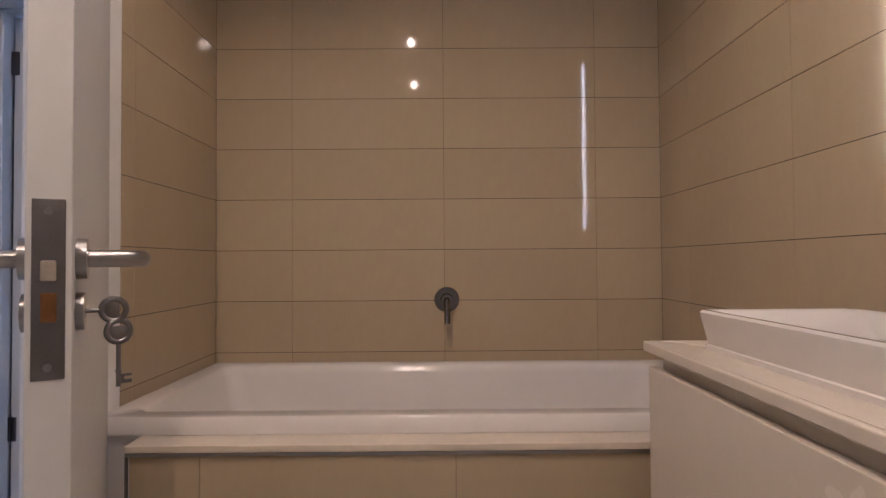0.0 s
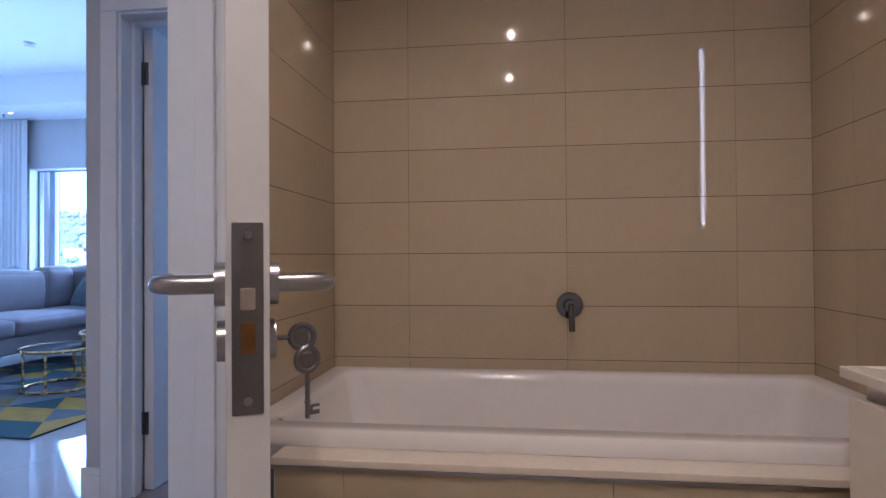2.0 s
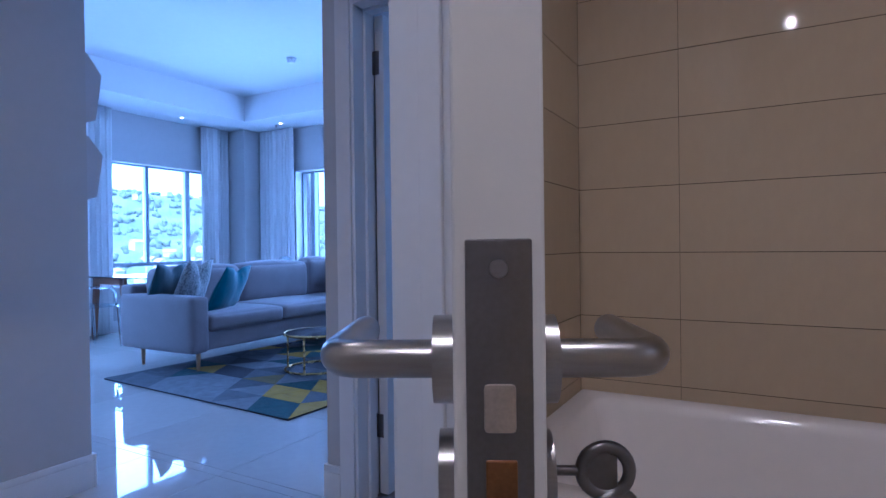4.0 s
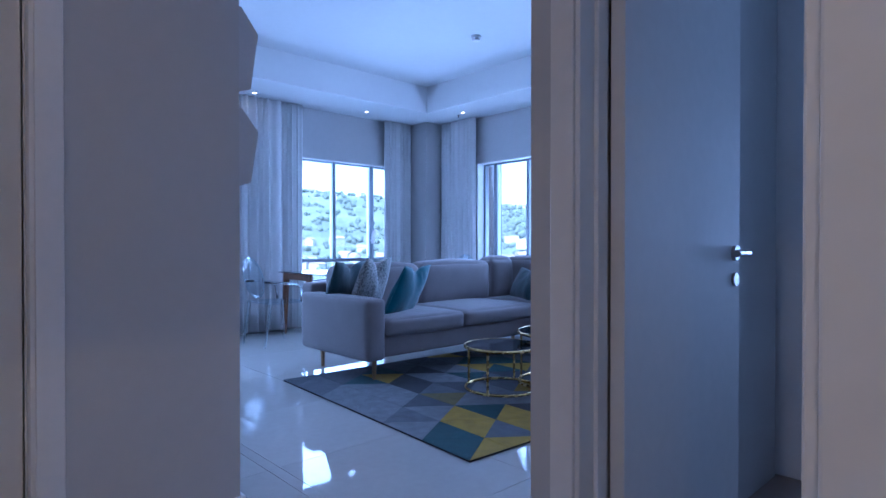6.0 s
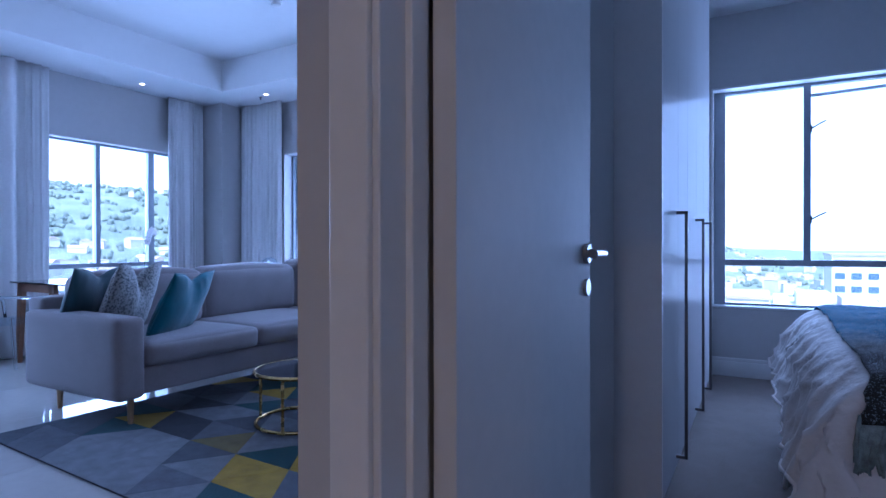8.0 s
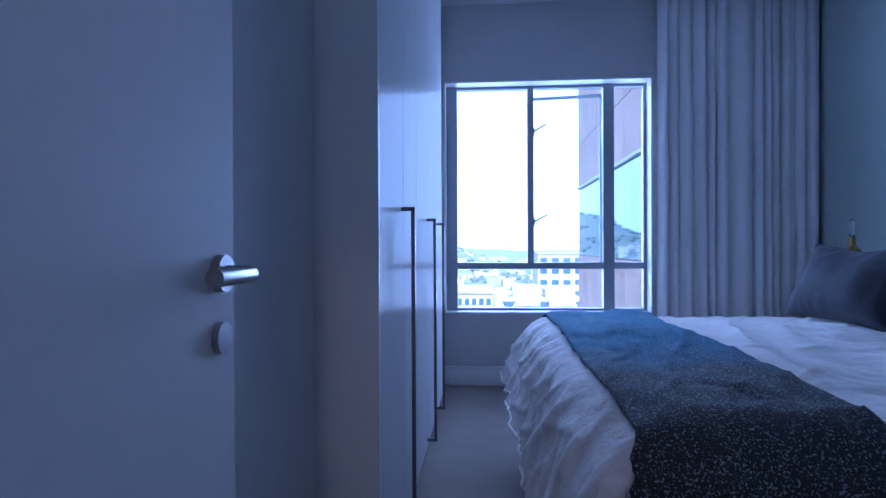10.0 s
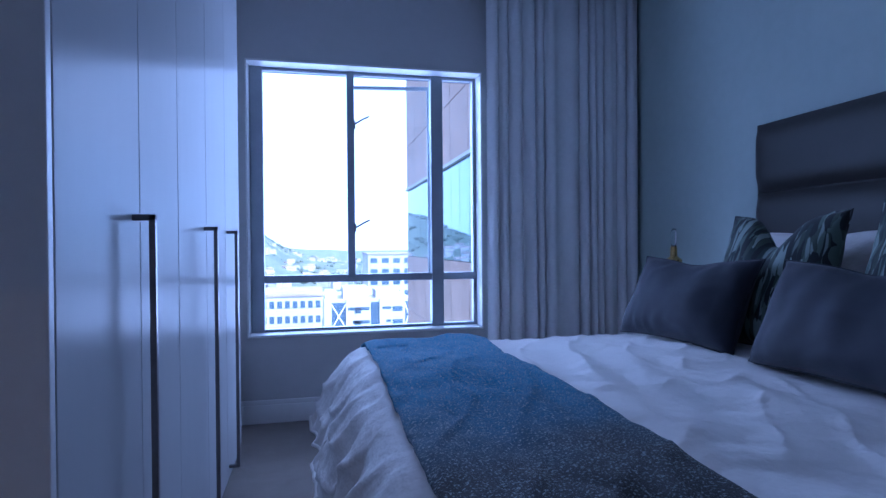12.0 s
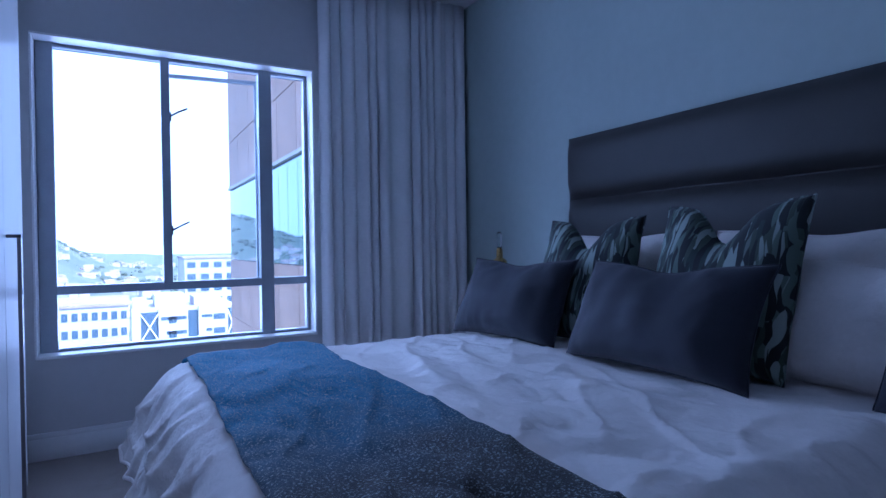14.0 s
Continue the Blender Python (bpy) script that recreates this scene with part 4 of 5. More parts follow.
cushion("cushion", "dark green leaf-printed cushion with a dented top", standing(0.66, 4.87, 0.715, 16, -88), 0.56, 0.57, 0.19, M["leafy"], 4, 0.13, leafy)
cushion("cushion", "dark green leaf-printed cushion with pointed corners", standing(0.66, 4.22, 0.715, 16, -95), 0.58, 0.60, 0.19, M["leafy"], 5, 0.14, leafy)
white = "white bed pillows"
cushion("pillow", "white cotton pillow propped against the headboard", standing(0.87, 4.86, 0.715, 14, -90), 0.76, 0.49, 0.20, M["cotton"], 6, 0.02, white, 0.01, 0.02)
cushion("pillow", "white cotton pillow propped against the headboard", standing(0.87, 3.98, 0.715, 14, -90), 0.80, 0.49, 0.22, M["cotton"], 7, 0.02, white, 0.01, 0.02)
cushion("pillow", "white cotton pillow leaning in front of the others", standing(0.72, 3.74, 0.715, 20, -92), 0.62, 0.40, 0.18, M["cotton"], 8, 0.02, white, 0.01, 0.02)

stand = thing("nightstand", "dark wooden nightstand beside the bed", "nightstand", (0.98, 5.84, 0))
box_part("cabinet", M["wood"], stand, -0.22, -0.22, 0.12, 0.22, 0.22, 0.55, 0.006)
box_part("drawer_front", M["wood"], stand, -0.238, -0.21, 0.30, -0.221, 0.21, 0.54, 0.004)
for x in (-0.19, 0.19):
    for y in (-0.19, 0.19):
        bm = bmesh.new()
        rod(bm, (x, y, 0), (x, y, 0.122), 0.012, 0.016, 10)
        part("leg", bm, M["wood"], stand, smooth=40)
lampy = thing("table_lamp", "brass bedside lamp with a bare clear bulb", "lamp", (0.95, 5.82, 0.551))
bm = bmesh.new()
lathe(bm, [(0.0, 0.0), (0.07, 0.0), (0.07, 0.012), (0.012, 0.02), (0.009, 0.40), (0.018, 0.44), (0.045, 0.47), (0.045, 0.50), (0.020, 0.52), (0.018, 0.575), (0.0, 0.576)], seg=28)
part("stem", bm, M["brass"], lampy, smooth=40)
bm = bmesh.new()
lathe(bm, [(0.0, 0.575), (0.013, 0.576), (0.016, 0.60), (0.017, 0.65), (0.012, 0.672), (0.0, 0.68)], seg=20)
M["clear"] = material("clear_acrylic", (0.93, 0.96, 0.98), 0.03, vary=0, glass=1.0)
part("bulb", bm, M["clear"], lampy, smooth=180)

# ---- living room ----
M["sofa"] = material("grey_sofa_cloth", (0.235, 0.208, 0.212), 0.9, vary=0.08, scale=6, bump=0.6, bump_scale=420, sheen=0.3)
curtain("curtain", "long grey linen curtain between the living room windows", "x", -7.30, 3.60, 4.60, 0.02, 2.845, 10, 0.055, 11)
curtain("curtain", "long grey linen curtain beside the corner column", "x", -7.30, 5.90, 6.38, 0.02, 2.845, 8, 0.045, 12)
curtain("curtain", "grey linen curtain drawn back beside the corner column", "y", 6.70, -6.95, -6.26, 0.02, 2.845, 10, 0.045, 13)
curtain("curtain", "grey linen curtain at the far end of the window", "y", 6.70, -3.1, -2.4, 0.02, 2.845, 8, 0.045, 14)

for x, y in ((-7.16, 3.91), (-7.06, 5.43), (-6.21, 6.41), (-4.6, 6.41), (-7.1, 2.4)):
    downlight("downlight", "small white recessed living room downlight, lit", x, y, H_LIV, 0, WARM, "living room downlights")
bm = bmesh.new()
det = thing("smoke_detector", "round white smoke detector on the ceiling", "smoke detector", (-4.80, 5.19, H_TOP))
lathe(bm, [(0.0, 0.0), (0.055, 0.0), (0.055, -0.014), (0.045, -0.022), (0.045, -0.03)], seg=28)
part("base", bm, M["gloss_white"], det, smooth=40)
bm = bmesh.new()
lathe(bm, [(0.045, -0.03), (0.04, -0.048), (0.02, -0.055), (0.0, -0.056)], seg=28)
part("sensor_cap", bm, M["gloss_white"], det, smooth=40)
bm = bmesh.new()
lathe(bm, [(0.0, 0.0), (0.018, 0.0), (0.018, -0.004), (0.008, -0.006), (0.006, -0.03), (0.014, -0.032), (0.0, -0.034)], seg=14)
tagged(part("sprinkler_head", bm, M["chrome"], smooth=40), "small chrome sprinkler head in the ceiling", "sprinkler").location = (-6.36, 6.47, H_LIV)

# corner sofa, its seat facing +x
sofa = thing("corner_sofa", "grey upholstered corner sofa on tapered wooden legs", "sofa", (0, 0, 0))
S = M["sofa"]


def padded(name, parent, x0, y0, z0, x1, y1, z1, seed, mat, r=0.05, puff=0.02, crease=0.006):
    """An upholstered block with bellied faces and slight creases."""
    bm = bmesh.new()
    bmesh.ops.create_cube(bm, size=1)
    bmesh.ops.subdivide_edges(bm, edges=bm.edges, cuts=13, use_grid_fill=True)
    sx, sy, sz = x1 - x0, y1 - y0, z1 - z0
    for v in bm.verts:
        a = [math.copysign(1 - (1 - min(1, abs(q) * 2)) ** 2.4, q) for q in v.co]
        half = (sx / 2, sy / 2, sz / 2)
        p = Vector([a[i] * half[i] for i in range(3)])
        inner = Vector([max(-half[i] + r, min(half[i] - r, p[i])) for i in range(3)])
        d = p - inner
        if d.length > 1e-6:
            k = sum(1 for i in range(3) if abs(d[i]) > 1e-6)
            p = inner + d.normalized() * r if k > 1 else p
        g = [(1 - abs(a[i]) ** 3) for i in range(3)]
        for i in range(3):
            if abs(a[i]) > 0.999:
                j, l = [q for q in range(3) if q != i]
                p[i] += math.copysign(puff * g[j] * g[l], a[i])
        nz = noise.noise(Vector((p.x * 5 + seed * 3.1, p.y * 5, p.z * 7))) * crease
        p += p.normalized() * nz
        v.co = p + Vector(((x0 + x1) / 2, (y0 + y1) / 2, (z0 + z1) / 2))
    return part(name, bm, mat, parent, smooth=180)


padded("frame", sofa, -5.22, 3.50, 0.20, -4.27, 6.28, 0.36, 1, S, 0.02, 0.004, 0.002)
padded("frame", sofa, -4.27, 5.45, 0.20, -3.0, 6.28, 0.36, 2, S, 0.02, 0.004, 0.002)
padded("arm", sofa, -5.24, 3.44, 0.19, -4.24, 3.62, 0.66, 3, S, 0.035, 0.008, 0.003)
padded("arm", sofa, -3.0, 5.43, 0.19, -2.82, 6.30, 0.66, 4, S, 0.035, 0.008, 0.003)
padded("back_frame", sofa, -5.32, 3.50, 0.20, -5.14, 6.40, 0.74, 5, S, 0.03, 0.006, 0.003)
padded("back_frame", sofa, -5.14, 6.22, 0.20, -2.9, 6.40, 0.74, 6, S, 0.03, 0.006, 0.003)
padded("seat_cushion", sofa, -5.05, 3.63, 0.355, -4.23, 4.47, 0.50, 7, S, 0.045, 0.022)
padded("seat_cushion", sofa, -5.05, 4.475, 0.355, -4.23, 5.44, 0.50, 8, S, 0.045, 0.022)
padded("seat_cushion", sofa, -5.05, 5.445, 0.355, -3.02, 6.16, 0.50, 9, S, 0.045, 0.022)
def back_pad(x0, y0, x1, y1, seed, h=0.90):
    padded("back_cushion", sofa, x0, y0, 0.48, x1, y1, h, seed, S, 0.06, 0.03, 0.012)
back_pad(-5.16, 3.64, -4.92, 4.55, 10, 0.88)
back_pad(-5.16, 4.56, -4.92, 5.55, 11, 0.89)
back_pad(-5.14, 5.95, -4.3, 6.22, 12, 0.92)
back_pad(-4.29, 5.97, -3.1, 6.22, 13, 0.92)
back_pad(-5.16, 5.56, -4.92, 5.94, 14, 0.92)
for x, y in ((-4.40, 3.62), (-5.17, 3.62), (-4.40, 5.30), (-5.17, 6.2), (-3.1, 5.55), (-3.1, 6.2)):
    bm = bmesh.new()
    rod(bm, (x, y, 0.012 if x > -4.86 else 0.0), (x, y, 0.202), 0.014, 0.023, 14)
    part("leg", bm, M["pale_wood"], sofa, smooth=40)


def leaning(x, y, z, lean, turn):
    return pose(x, y, z, 0, 0, turn) @ pose(0, 0, 0, -lean, 0, 0)


sc = "sofa cushions"
cushion("cushion", "dark green velvet cushion in the corner of the sofa", leaning(-4.99, 3.66, 0.495, 18, -66), 0.48, 0.46, 0.15, M["green_velvet"], 21, 0.05, sc)
cushion("cushion", "grey spotted cushion with a dented top on the sofa", leaning(-4.80, 3.78, 0.495, 20, -58), 0.58, 0.50, 0.17, M["leopard"], 22, 0.15, sc)
cushion("cushion", "bright teal velvet cushion leaning on the sofa", leaning(-4.56, 3.98, 0.495, 26, -66), 0.50, 0.45, 0.15, M["teal_velvet"], 23, 0.05, sc)
cushion("cushion", "grey spotted cushion at the far corner of the sofa", leaning(-4.52, 5.90, 0.495, 18, -25), 0.48, 0.46, 0.15, M["leopard"], 24, 0.06, sc)
cushion("cushion", "dark green velvet oblong cushion at the sofa corner", leaning(-4.62, 5.66, 0.495, 24, -30), 0.60, 0.36, 0.14, M["green_velvet"], 25, 0.02, sc)

# rug of woven triangles
rugm = [material("rug_" + k, c, 0.95, vary=0.22, scale=14, bump=0.9, bump_scale=420, sheen=0.05) for k, c in
        (("slate", (0.06, 0.07, 0.085)), ("mist", (0.17, 0.175, 0.19)), ("teal", (0.010, 0.058, 0.065)), ("ochre", (0.36, 0.23, 0.012)), ("grey", (0.10, 0.105, 0.125)), ("ink", (0.028, 0.03, 0.04)), ("olive", (0.15, 0.115, 0.03)))]
rug = thing("rug", "wool rug of grey, teal and ochre triangles on the tiles", "rug", (-2.715, 2.972, 0), -3.2)
RW, RL, CW, CH = 2.17, 2.40, 0.386, 0.284
ROWS = ["23 12 14 11 41 04 00", "33 34 13 10 11 02 00", "33 23 61 54 35 02 00", "44 55 11 01 11 05 00", "22 14 43 20 41 50 05", "13 44 12 50 32 42 33", "53 21 14 30 22 51 04", "41 32 50 11 43 20 35", "10 24 33 41 15 02 41"]
for r, line in enumerate(ROWS):
    y0, y1 = r * CH, min((r + 1) * CH, RL)
    o = (r % 2) * CW / 2
    for k, pair in enumerate(line.split()):
        x = o - CW * k
        lower = [(x, y0), (x - CW, y0), (x - CW / 2, y1)]
        upper = [(x, y0), (x - CW / 2, y1), (x + CW / 2, y1)]
        for tri, c in ((lower, pair[0]), (upper, pair[1])):
            cl = [(max(-RW, min(0, px)), py) for px, py in tri]
            if abs((cl[1][0] - cl[0][0]) * (cl[2][1] - cl[0][1]) - (cl[2][0] - cl[0][0]) * (cl[1][1] - cl[0][1])) < 1e-4:
                continue
            bm = bmesh.new()
            mid = Vector((sum(p[0] for p in cl) / 3, sum(p[1] for p in cl) / 3, 0.0128))
            vs = [bm.verts.new((px, py, 0.0113)) for px, py in cl]
            ins = [bm.verts.new(Vector((px, py, 0.0128)).lerp(mid, 0.03)) for px, py in cl]
            for q in ([vs[0], vs[1], ins[1], ins[0]], [vs[1], vs[2], ins[2], ins[1]], [vs[2], vs[0], ins[0], ins[2]], ins):
                bm.faces.new(q)
            part("patch", bm, rugm[int(c)], rug)
box_part("backing", rugm[5], rug, -RW, 0, 0.0, 0, RL, 0.0112, 0.003, 1)


def round_table(label, x, y, r, h, seat=0.0135):
    t = thing("coffee_table", label, "coffee table", (x, y, seat), group="nest of coffee tables")
    bm = bmesh.new()
    ring(bm, (0, 0, h - 0.012), r, 0.012, 64, 8)
    part("top_ring", bm, M["brass"], t, smooth=60)
    bm = bmesh.new()
    rod(bm, (0, 0, h - 0.012), (0, 0, h - 0.002), r - 0.006, seg=64)
    part("glass_top", bm, M["smoke"], t, "dark smoked glass top", smooth=40)
    bm = bmesh.new()
    ring(bm, (0, 0, 0.011), r - 0.004, 0.0105, 64, 8)
    part("base_ring", bm, M["brass"], t, smooth=60)
    for i in range(4):
        a = radians(20 + 90 * i)
        bm = bmesh.new()
        rod(bm, ((r - 0.004) * math.cos(a), (r - 0.004) * math.sin(a), 0.012), ((r - 0.004) * math.cos(a), (r - 0.004) * math.sin(a), h - 0.012), 0.009, seg=10)
        part("leg", bm, M["brass"], t, smooth=60)


M["smoke"] = material("smoked_glass", (0.012, 0.014, 0.02), 0.08, vary=0.1, spec=0.3)
round_table("low round brass coffee table with a dark glass top", -3.54, 4.15, 0.27, 0.325)
round_table("taller round brass coffee table with a dark glass top", -3.34, 4.62, 0.33, 0.40)

# dining corner behind the sofa
tbl = thing("dining_table", "clear glass dining table on slanted walnut legs", "dining table", (-6.30, 5.0, 0))
M["table_glass"] = material("table_glass", (0.75, 0.90, 0.92), 0.02, vary=0, glass=1.0)
box_part("glass_top", M["table_glass"], tbl, -0.75, -0.85, 0.74, 0.48, 0.95, 0.753, 0.003)
for x, y, l in ((-0.72, -0.76, 0.05), (-0.20, -0.76, -0.05), (-0.72, 0.75, 0.05), (-0.20, 0.75, -0.05)):
    bm = bmesh.new()
    solid(bm, -0.045, -0.02, 0, 0.045, 0.02, 0.7395, 0.006)
    for v in bm.verts:
        k = v.co.z / 0.74
        v.co.x = v.co.x * (0.6 + 0.5 * k) + x + l * (k - 1) * 1.4
        v.co.y += y
    part("leg", bm, M["wood"], tbl, smooth=40)
box_part("stretcher", M["wood"], tbl, -0.74, -0.78, 0.66, -0.18, -0.74, 0.7395, 0.004)


def ghost_chair():
    """A clear moulded armchair with an oval back, facing +y."""
    c = thing("ghost_chair", "clear acrylic armchair with an oval back", "chair", group="clear dining chairs")
    G = M["acrylic"]
    bm = bmesh.new()
    solid(bm, -0.24, -0.22, 0.445, 0.24, 0.24, 0.465, 0.008)
    part("seat", bm, G, c, smooth=40)
    bm = bmesh.new()
    def oval(u, v):
        a = 2 * math.pi * u
        r = v
        x, z = 0.20 * r * math.cos(a), 0.72 + 0.21 * r * math.sin(a)
        return Vector((x, -0.22 - 0.22 * (z - 0.46) + 0.12 * x * x, z))
    sheet(bm, 40, 4, oval)
    bmesh.ops.remove_doubles(bm, verts=bm.verts, dist=1e-4)
    pane = part("backrest", bm, G, c, smooth=180)
    pane.modifiers.new("thick", "SOLIDIFY").thickness = 0.006
    bm = bmesh.new()
    tube(bm, [oval(i / 40, 1.0) for i in range(40)], 0.011, 8, True)
    part("back_rim", bm, M["acrylic_edge"], c, smooth=180)
    for s in (-1, 1):
        bm = bmesh.new()
        tube(bm, [(s * 0.19, -0.25, 0.68), (s * 0.255, -0.10, 0.67), (s * 0.265, 0.08, 0.655), (s * 0.262, 0.15, 0.60), (s * 0.245, 0.16, 0.46)], 0.012, 8)
        part("armrest", bm, M["acrylic_edge"], c, smooth=180)
        for y, lean in ((-0.20, -0.07), (0.20, 0.03)):
            bm = bmesh.new()
            rod(bm, (s * 0.225, y + lean, 0), (s * 0.22, y, 0.446), 0.014, 0.02, 10)
            part("leg", bm, M["acrylic_edge"], c, smooth=60)
    return c


gc = ghost_chair()
gc.matrix_basis = pose(-6.53, 3.86, 0, 0, 0, 4)
copy_thing(gc, pose(-6.2, 6.12, 0, 0, 0, 178))

orch = thing("orchid", "white potted orchid on the dining table", "plant", (-6.38, 5.0, 0.754))
bm = bmesh.new()
lathe(bm, [(0.0, 0.0), (0.045, 0.0), (0.06, 0.09), (0.056, 0.095), (0.0, 0.085)], seg=24)
part("pot", bm, material("copper_pot", (0.45, 0.25, 0.16), 0.35, 0.6), orch, smooth=40)
M["leaf"] = material("orchid_leaf", (0.04, 0.09, 0.03), 0.4, vary=0.2)
M["petal"] = material("orchid_petal", (0.80, 0.78, 0.78), 0.6, vary=0.05)
for i in range(5):
    a = i * 1.3
    bm = bmesh.new()
    sheet(bm, 8, 3, lambda u, v: Vector((math.cos(a) * u * 0.16 - math.sin(a) * (v - 0.5) * 0.045 * math.sin(math.pi * min(1, u + 0.1)), math.sin(a) * u * 0.16 + math.cos(a) * (v - 0.5) * 0.045 * math.sin(math.pi * min(1, u + 0.1)), 0.09 + 0.10 * u - 0.12 * u * u)))
    lf = part("leaf", bm, M["leaf"], orch, smooth=180)
    lf.modifiers.new("thick", "SOLIDIFY").thickness = 0.003
bm = bmesh.new()
stem = [Vector((0.03 * math.sin(k * 3), 0.10 * k * k, 0.09 + 0.36 * math.sin(k * 1.9) / 0.95)) for k in [i / 12 for i in range(13)]]
tube(bm, stem, 0.003, 6)
part("stem", bm, M["leaf"], orch, smooth=180)
for i in range(5, 13):
    bm = bmesh.new()
    for j in range(5):
        a = j * 2 * math.pi / 5
        m = Matrix.Translation(stem[i]) @ Matrix.Rotation(a, 4, "X") @ Matrix.Translation((0, 0, 0.02)) @ Matrix.Diagonal((0.3, 0.75, 1, 1))
        bmesh.ops.create_icosphere(bm, subdivisions=1, radius=0.021, matrix=m)
    part("flower", bm, M["petal"], orch, smooth=180)

# wall lamps on the end of the hall wall, and the kitchen island behind it
M["plaster"] = material("grey_plaster", (0.58, 0.58, 0.60), 0.7, vary=0.04, bump=0.05)
for z0, z1 in ((1.64, 1.96), (1.29, 1.585)):
    wl = thing("wall_lamp", "faceted pale grey wall lamp box on the wall end", "wall lamp", (-2.878, 1.85, z0), group="wall lamps")
    bm = bmesh.new()
    h = z1 - z0
    prof = [(0.0, 0.0), (0.055, 0.02), (0.085, h * 0.72), (0.02, h), (0.0, h)]
    a = [bm.verts.new((-0.06, y, z)) for y, z in prof]
    b = [bm.verts.new((0.055, y, z)) for y, z in prof]
    bm.faces.new(a)
    bm.faces.new(b[::-1])
    for i in range(5):
        bm.faces.new((a[i], a[(i + 1) % 5], b[(i + 1) % 5], b[i]))
    part("shade", bm, M["plaster"], wl)
    box_part("wall_plate", M["gloss_white"], wl, -0.05, 0.0005, h * 0.3, 0.045, 0.004, h * 0.7, 0.001, 1)
isl = thing("kitchen_island", "white kitchen island with a pale worktop", "kitchen island", (0, 0, 0))
box_part("cabinet", M["lacquer"], isl, -5.9, 1.55, 0.0, -4.38, 2.26, 0.86, 0.003)
box_part("worktop", M["cream"], isl, -5.93, 1.52, 0.861, -4.35, 2.29, 0.90, 0.004)

# ---- outside ----
M["hill"] = material("bush_hill", (0.10, 0.135, 0.085), 0.95, vary=0.3, scale=0.03, second=(0.14, 0.16, 0.105))
M["stucco"] = material("white_stucco", (0.43, 0.42, 0.405), 0.8, vary=0.12, scale=0.2)
M["roof"] = material("town_roof", (0.32, 0.26, 0.23), 0.8, vary=0.2, scale=0.2)
M["darkglass"] = material("dark_glazing", (0.06, 0.10, 0.13), 0.08, vary=0.1, scale=0.3)
M["tree"] = material("tree_leaves", (0.11, 0.14, 0.09), 0.9, vary=0.4, scale=0.6)
GZ = -34.0


def height(x, y):
    """The lie of the land, from the flat town up to the hills to the west and north-west."""
    d, az = math.hypot(x, y), math.degrees(math.atan2(x, y))
    z = GZ
    def rise(a0, spread, d0, d1, top):
        k = math.exp(-((az - a0) / spread) ** 2)
        s = max(0.0, min(1.0, (d - d0) / (d1 - d0)))
        return k * s * s * (3 - 2 * s) * top
    z += rise(-62, 30, 180, 900, 105) + rise(-84, 13, 900, 2000, 420) + rise(-28, 13, 120, 420, 62) + rise(-8.5, 5.0, 400, 1000, 78) + rise(-130, 40, 200, 900, 120)
    z += noise.noise(Vector((x, y, 0)) * 0.006) * 9 * min(1, d / 300) + noise.noise(Vector((x, y, 4)) * 0.03) * 2.0 * min(1, d / 200)
    if az > 2 and d > 900:
        z = min(z, GZ)
    return z


bm = bmesh.new()
def land(u, v):
    a = radians(-180 + 360 * u)
    d = 8 + 4200 * v ** 2.6
    return Vector((d * math.sin(a), d * math.cos(a), height(d * math.sin(a), d * math.cos(a))))
sheet(bm, 240, 90, land)
tagged(part("ground", bm, M["hill"], smooth=180), "green hills and town valley far below", kind="structure")

class Heap:
    """Gathers many small bodies into one mesh."""
    def __init__(self):
        self.v, self.f = [], []

    def add(self, verts, faces):
        k = len(self.v)
        self.v += verts
        self.f += [tuple(k + i for i in f) for f in faces]

    def link(self, name, mat, smooth=False):
        me = bpy.data.meshes.new(name)
        me.from_pydata([tuple(p) for p in self.v], [], self.f)
        me.materials.append(mat)
        if smooth:
            me.shade_smooth()
        return new(name, me)


BOX = [(0, 3, 2, 1), (4, 5, 6, 7), (0, 1, 5, 4), (1, 2, 6, 5), (2, 3, 7, 6), (3, 0, 4, 7)]
def box_at(m, w, l, z0, z1, pinch=1.0):
    return [m @ Vector((sx * w / 2 * k, sy * l / 2, z)) for z, k in ((z0, 1), (z1, pinch)) for sx, sy in ((-1, -1), (1, -1), (1, 1), (-1, 1))]


ball = bmesh.new()
bmesh.ops.create_icosphere(ball, subdivisions=2, radius=1)
BALL_V, BALL_F = [v.co.copy() for v in ball.verts], [tuple(v.index for v in f.verts) for f in ball.faces]
ball.free()
rnd = random.Random(12)
houses, roofs, trees = Heap(), Heap(), Heap()
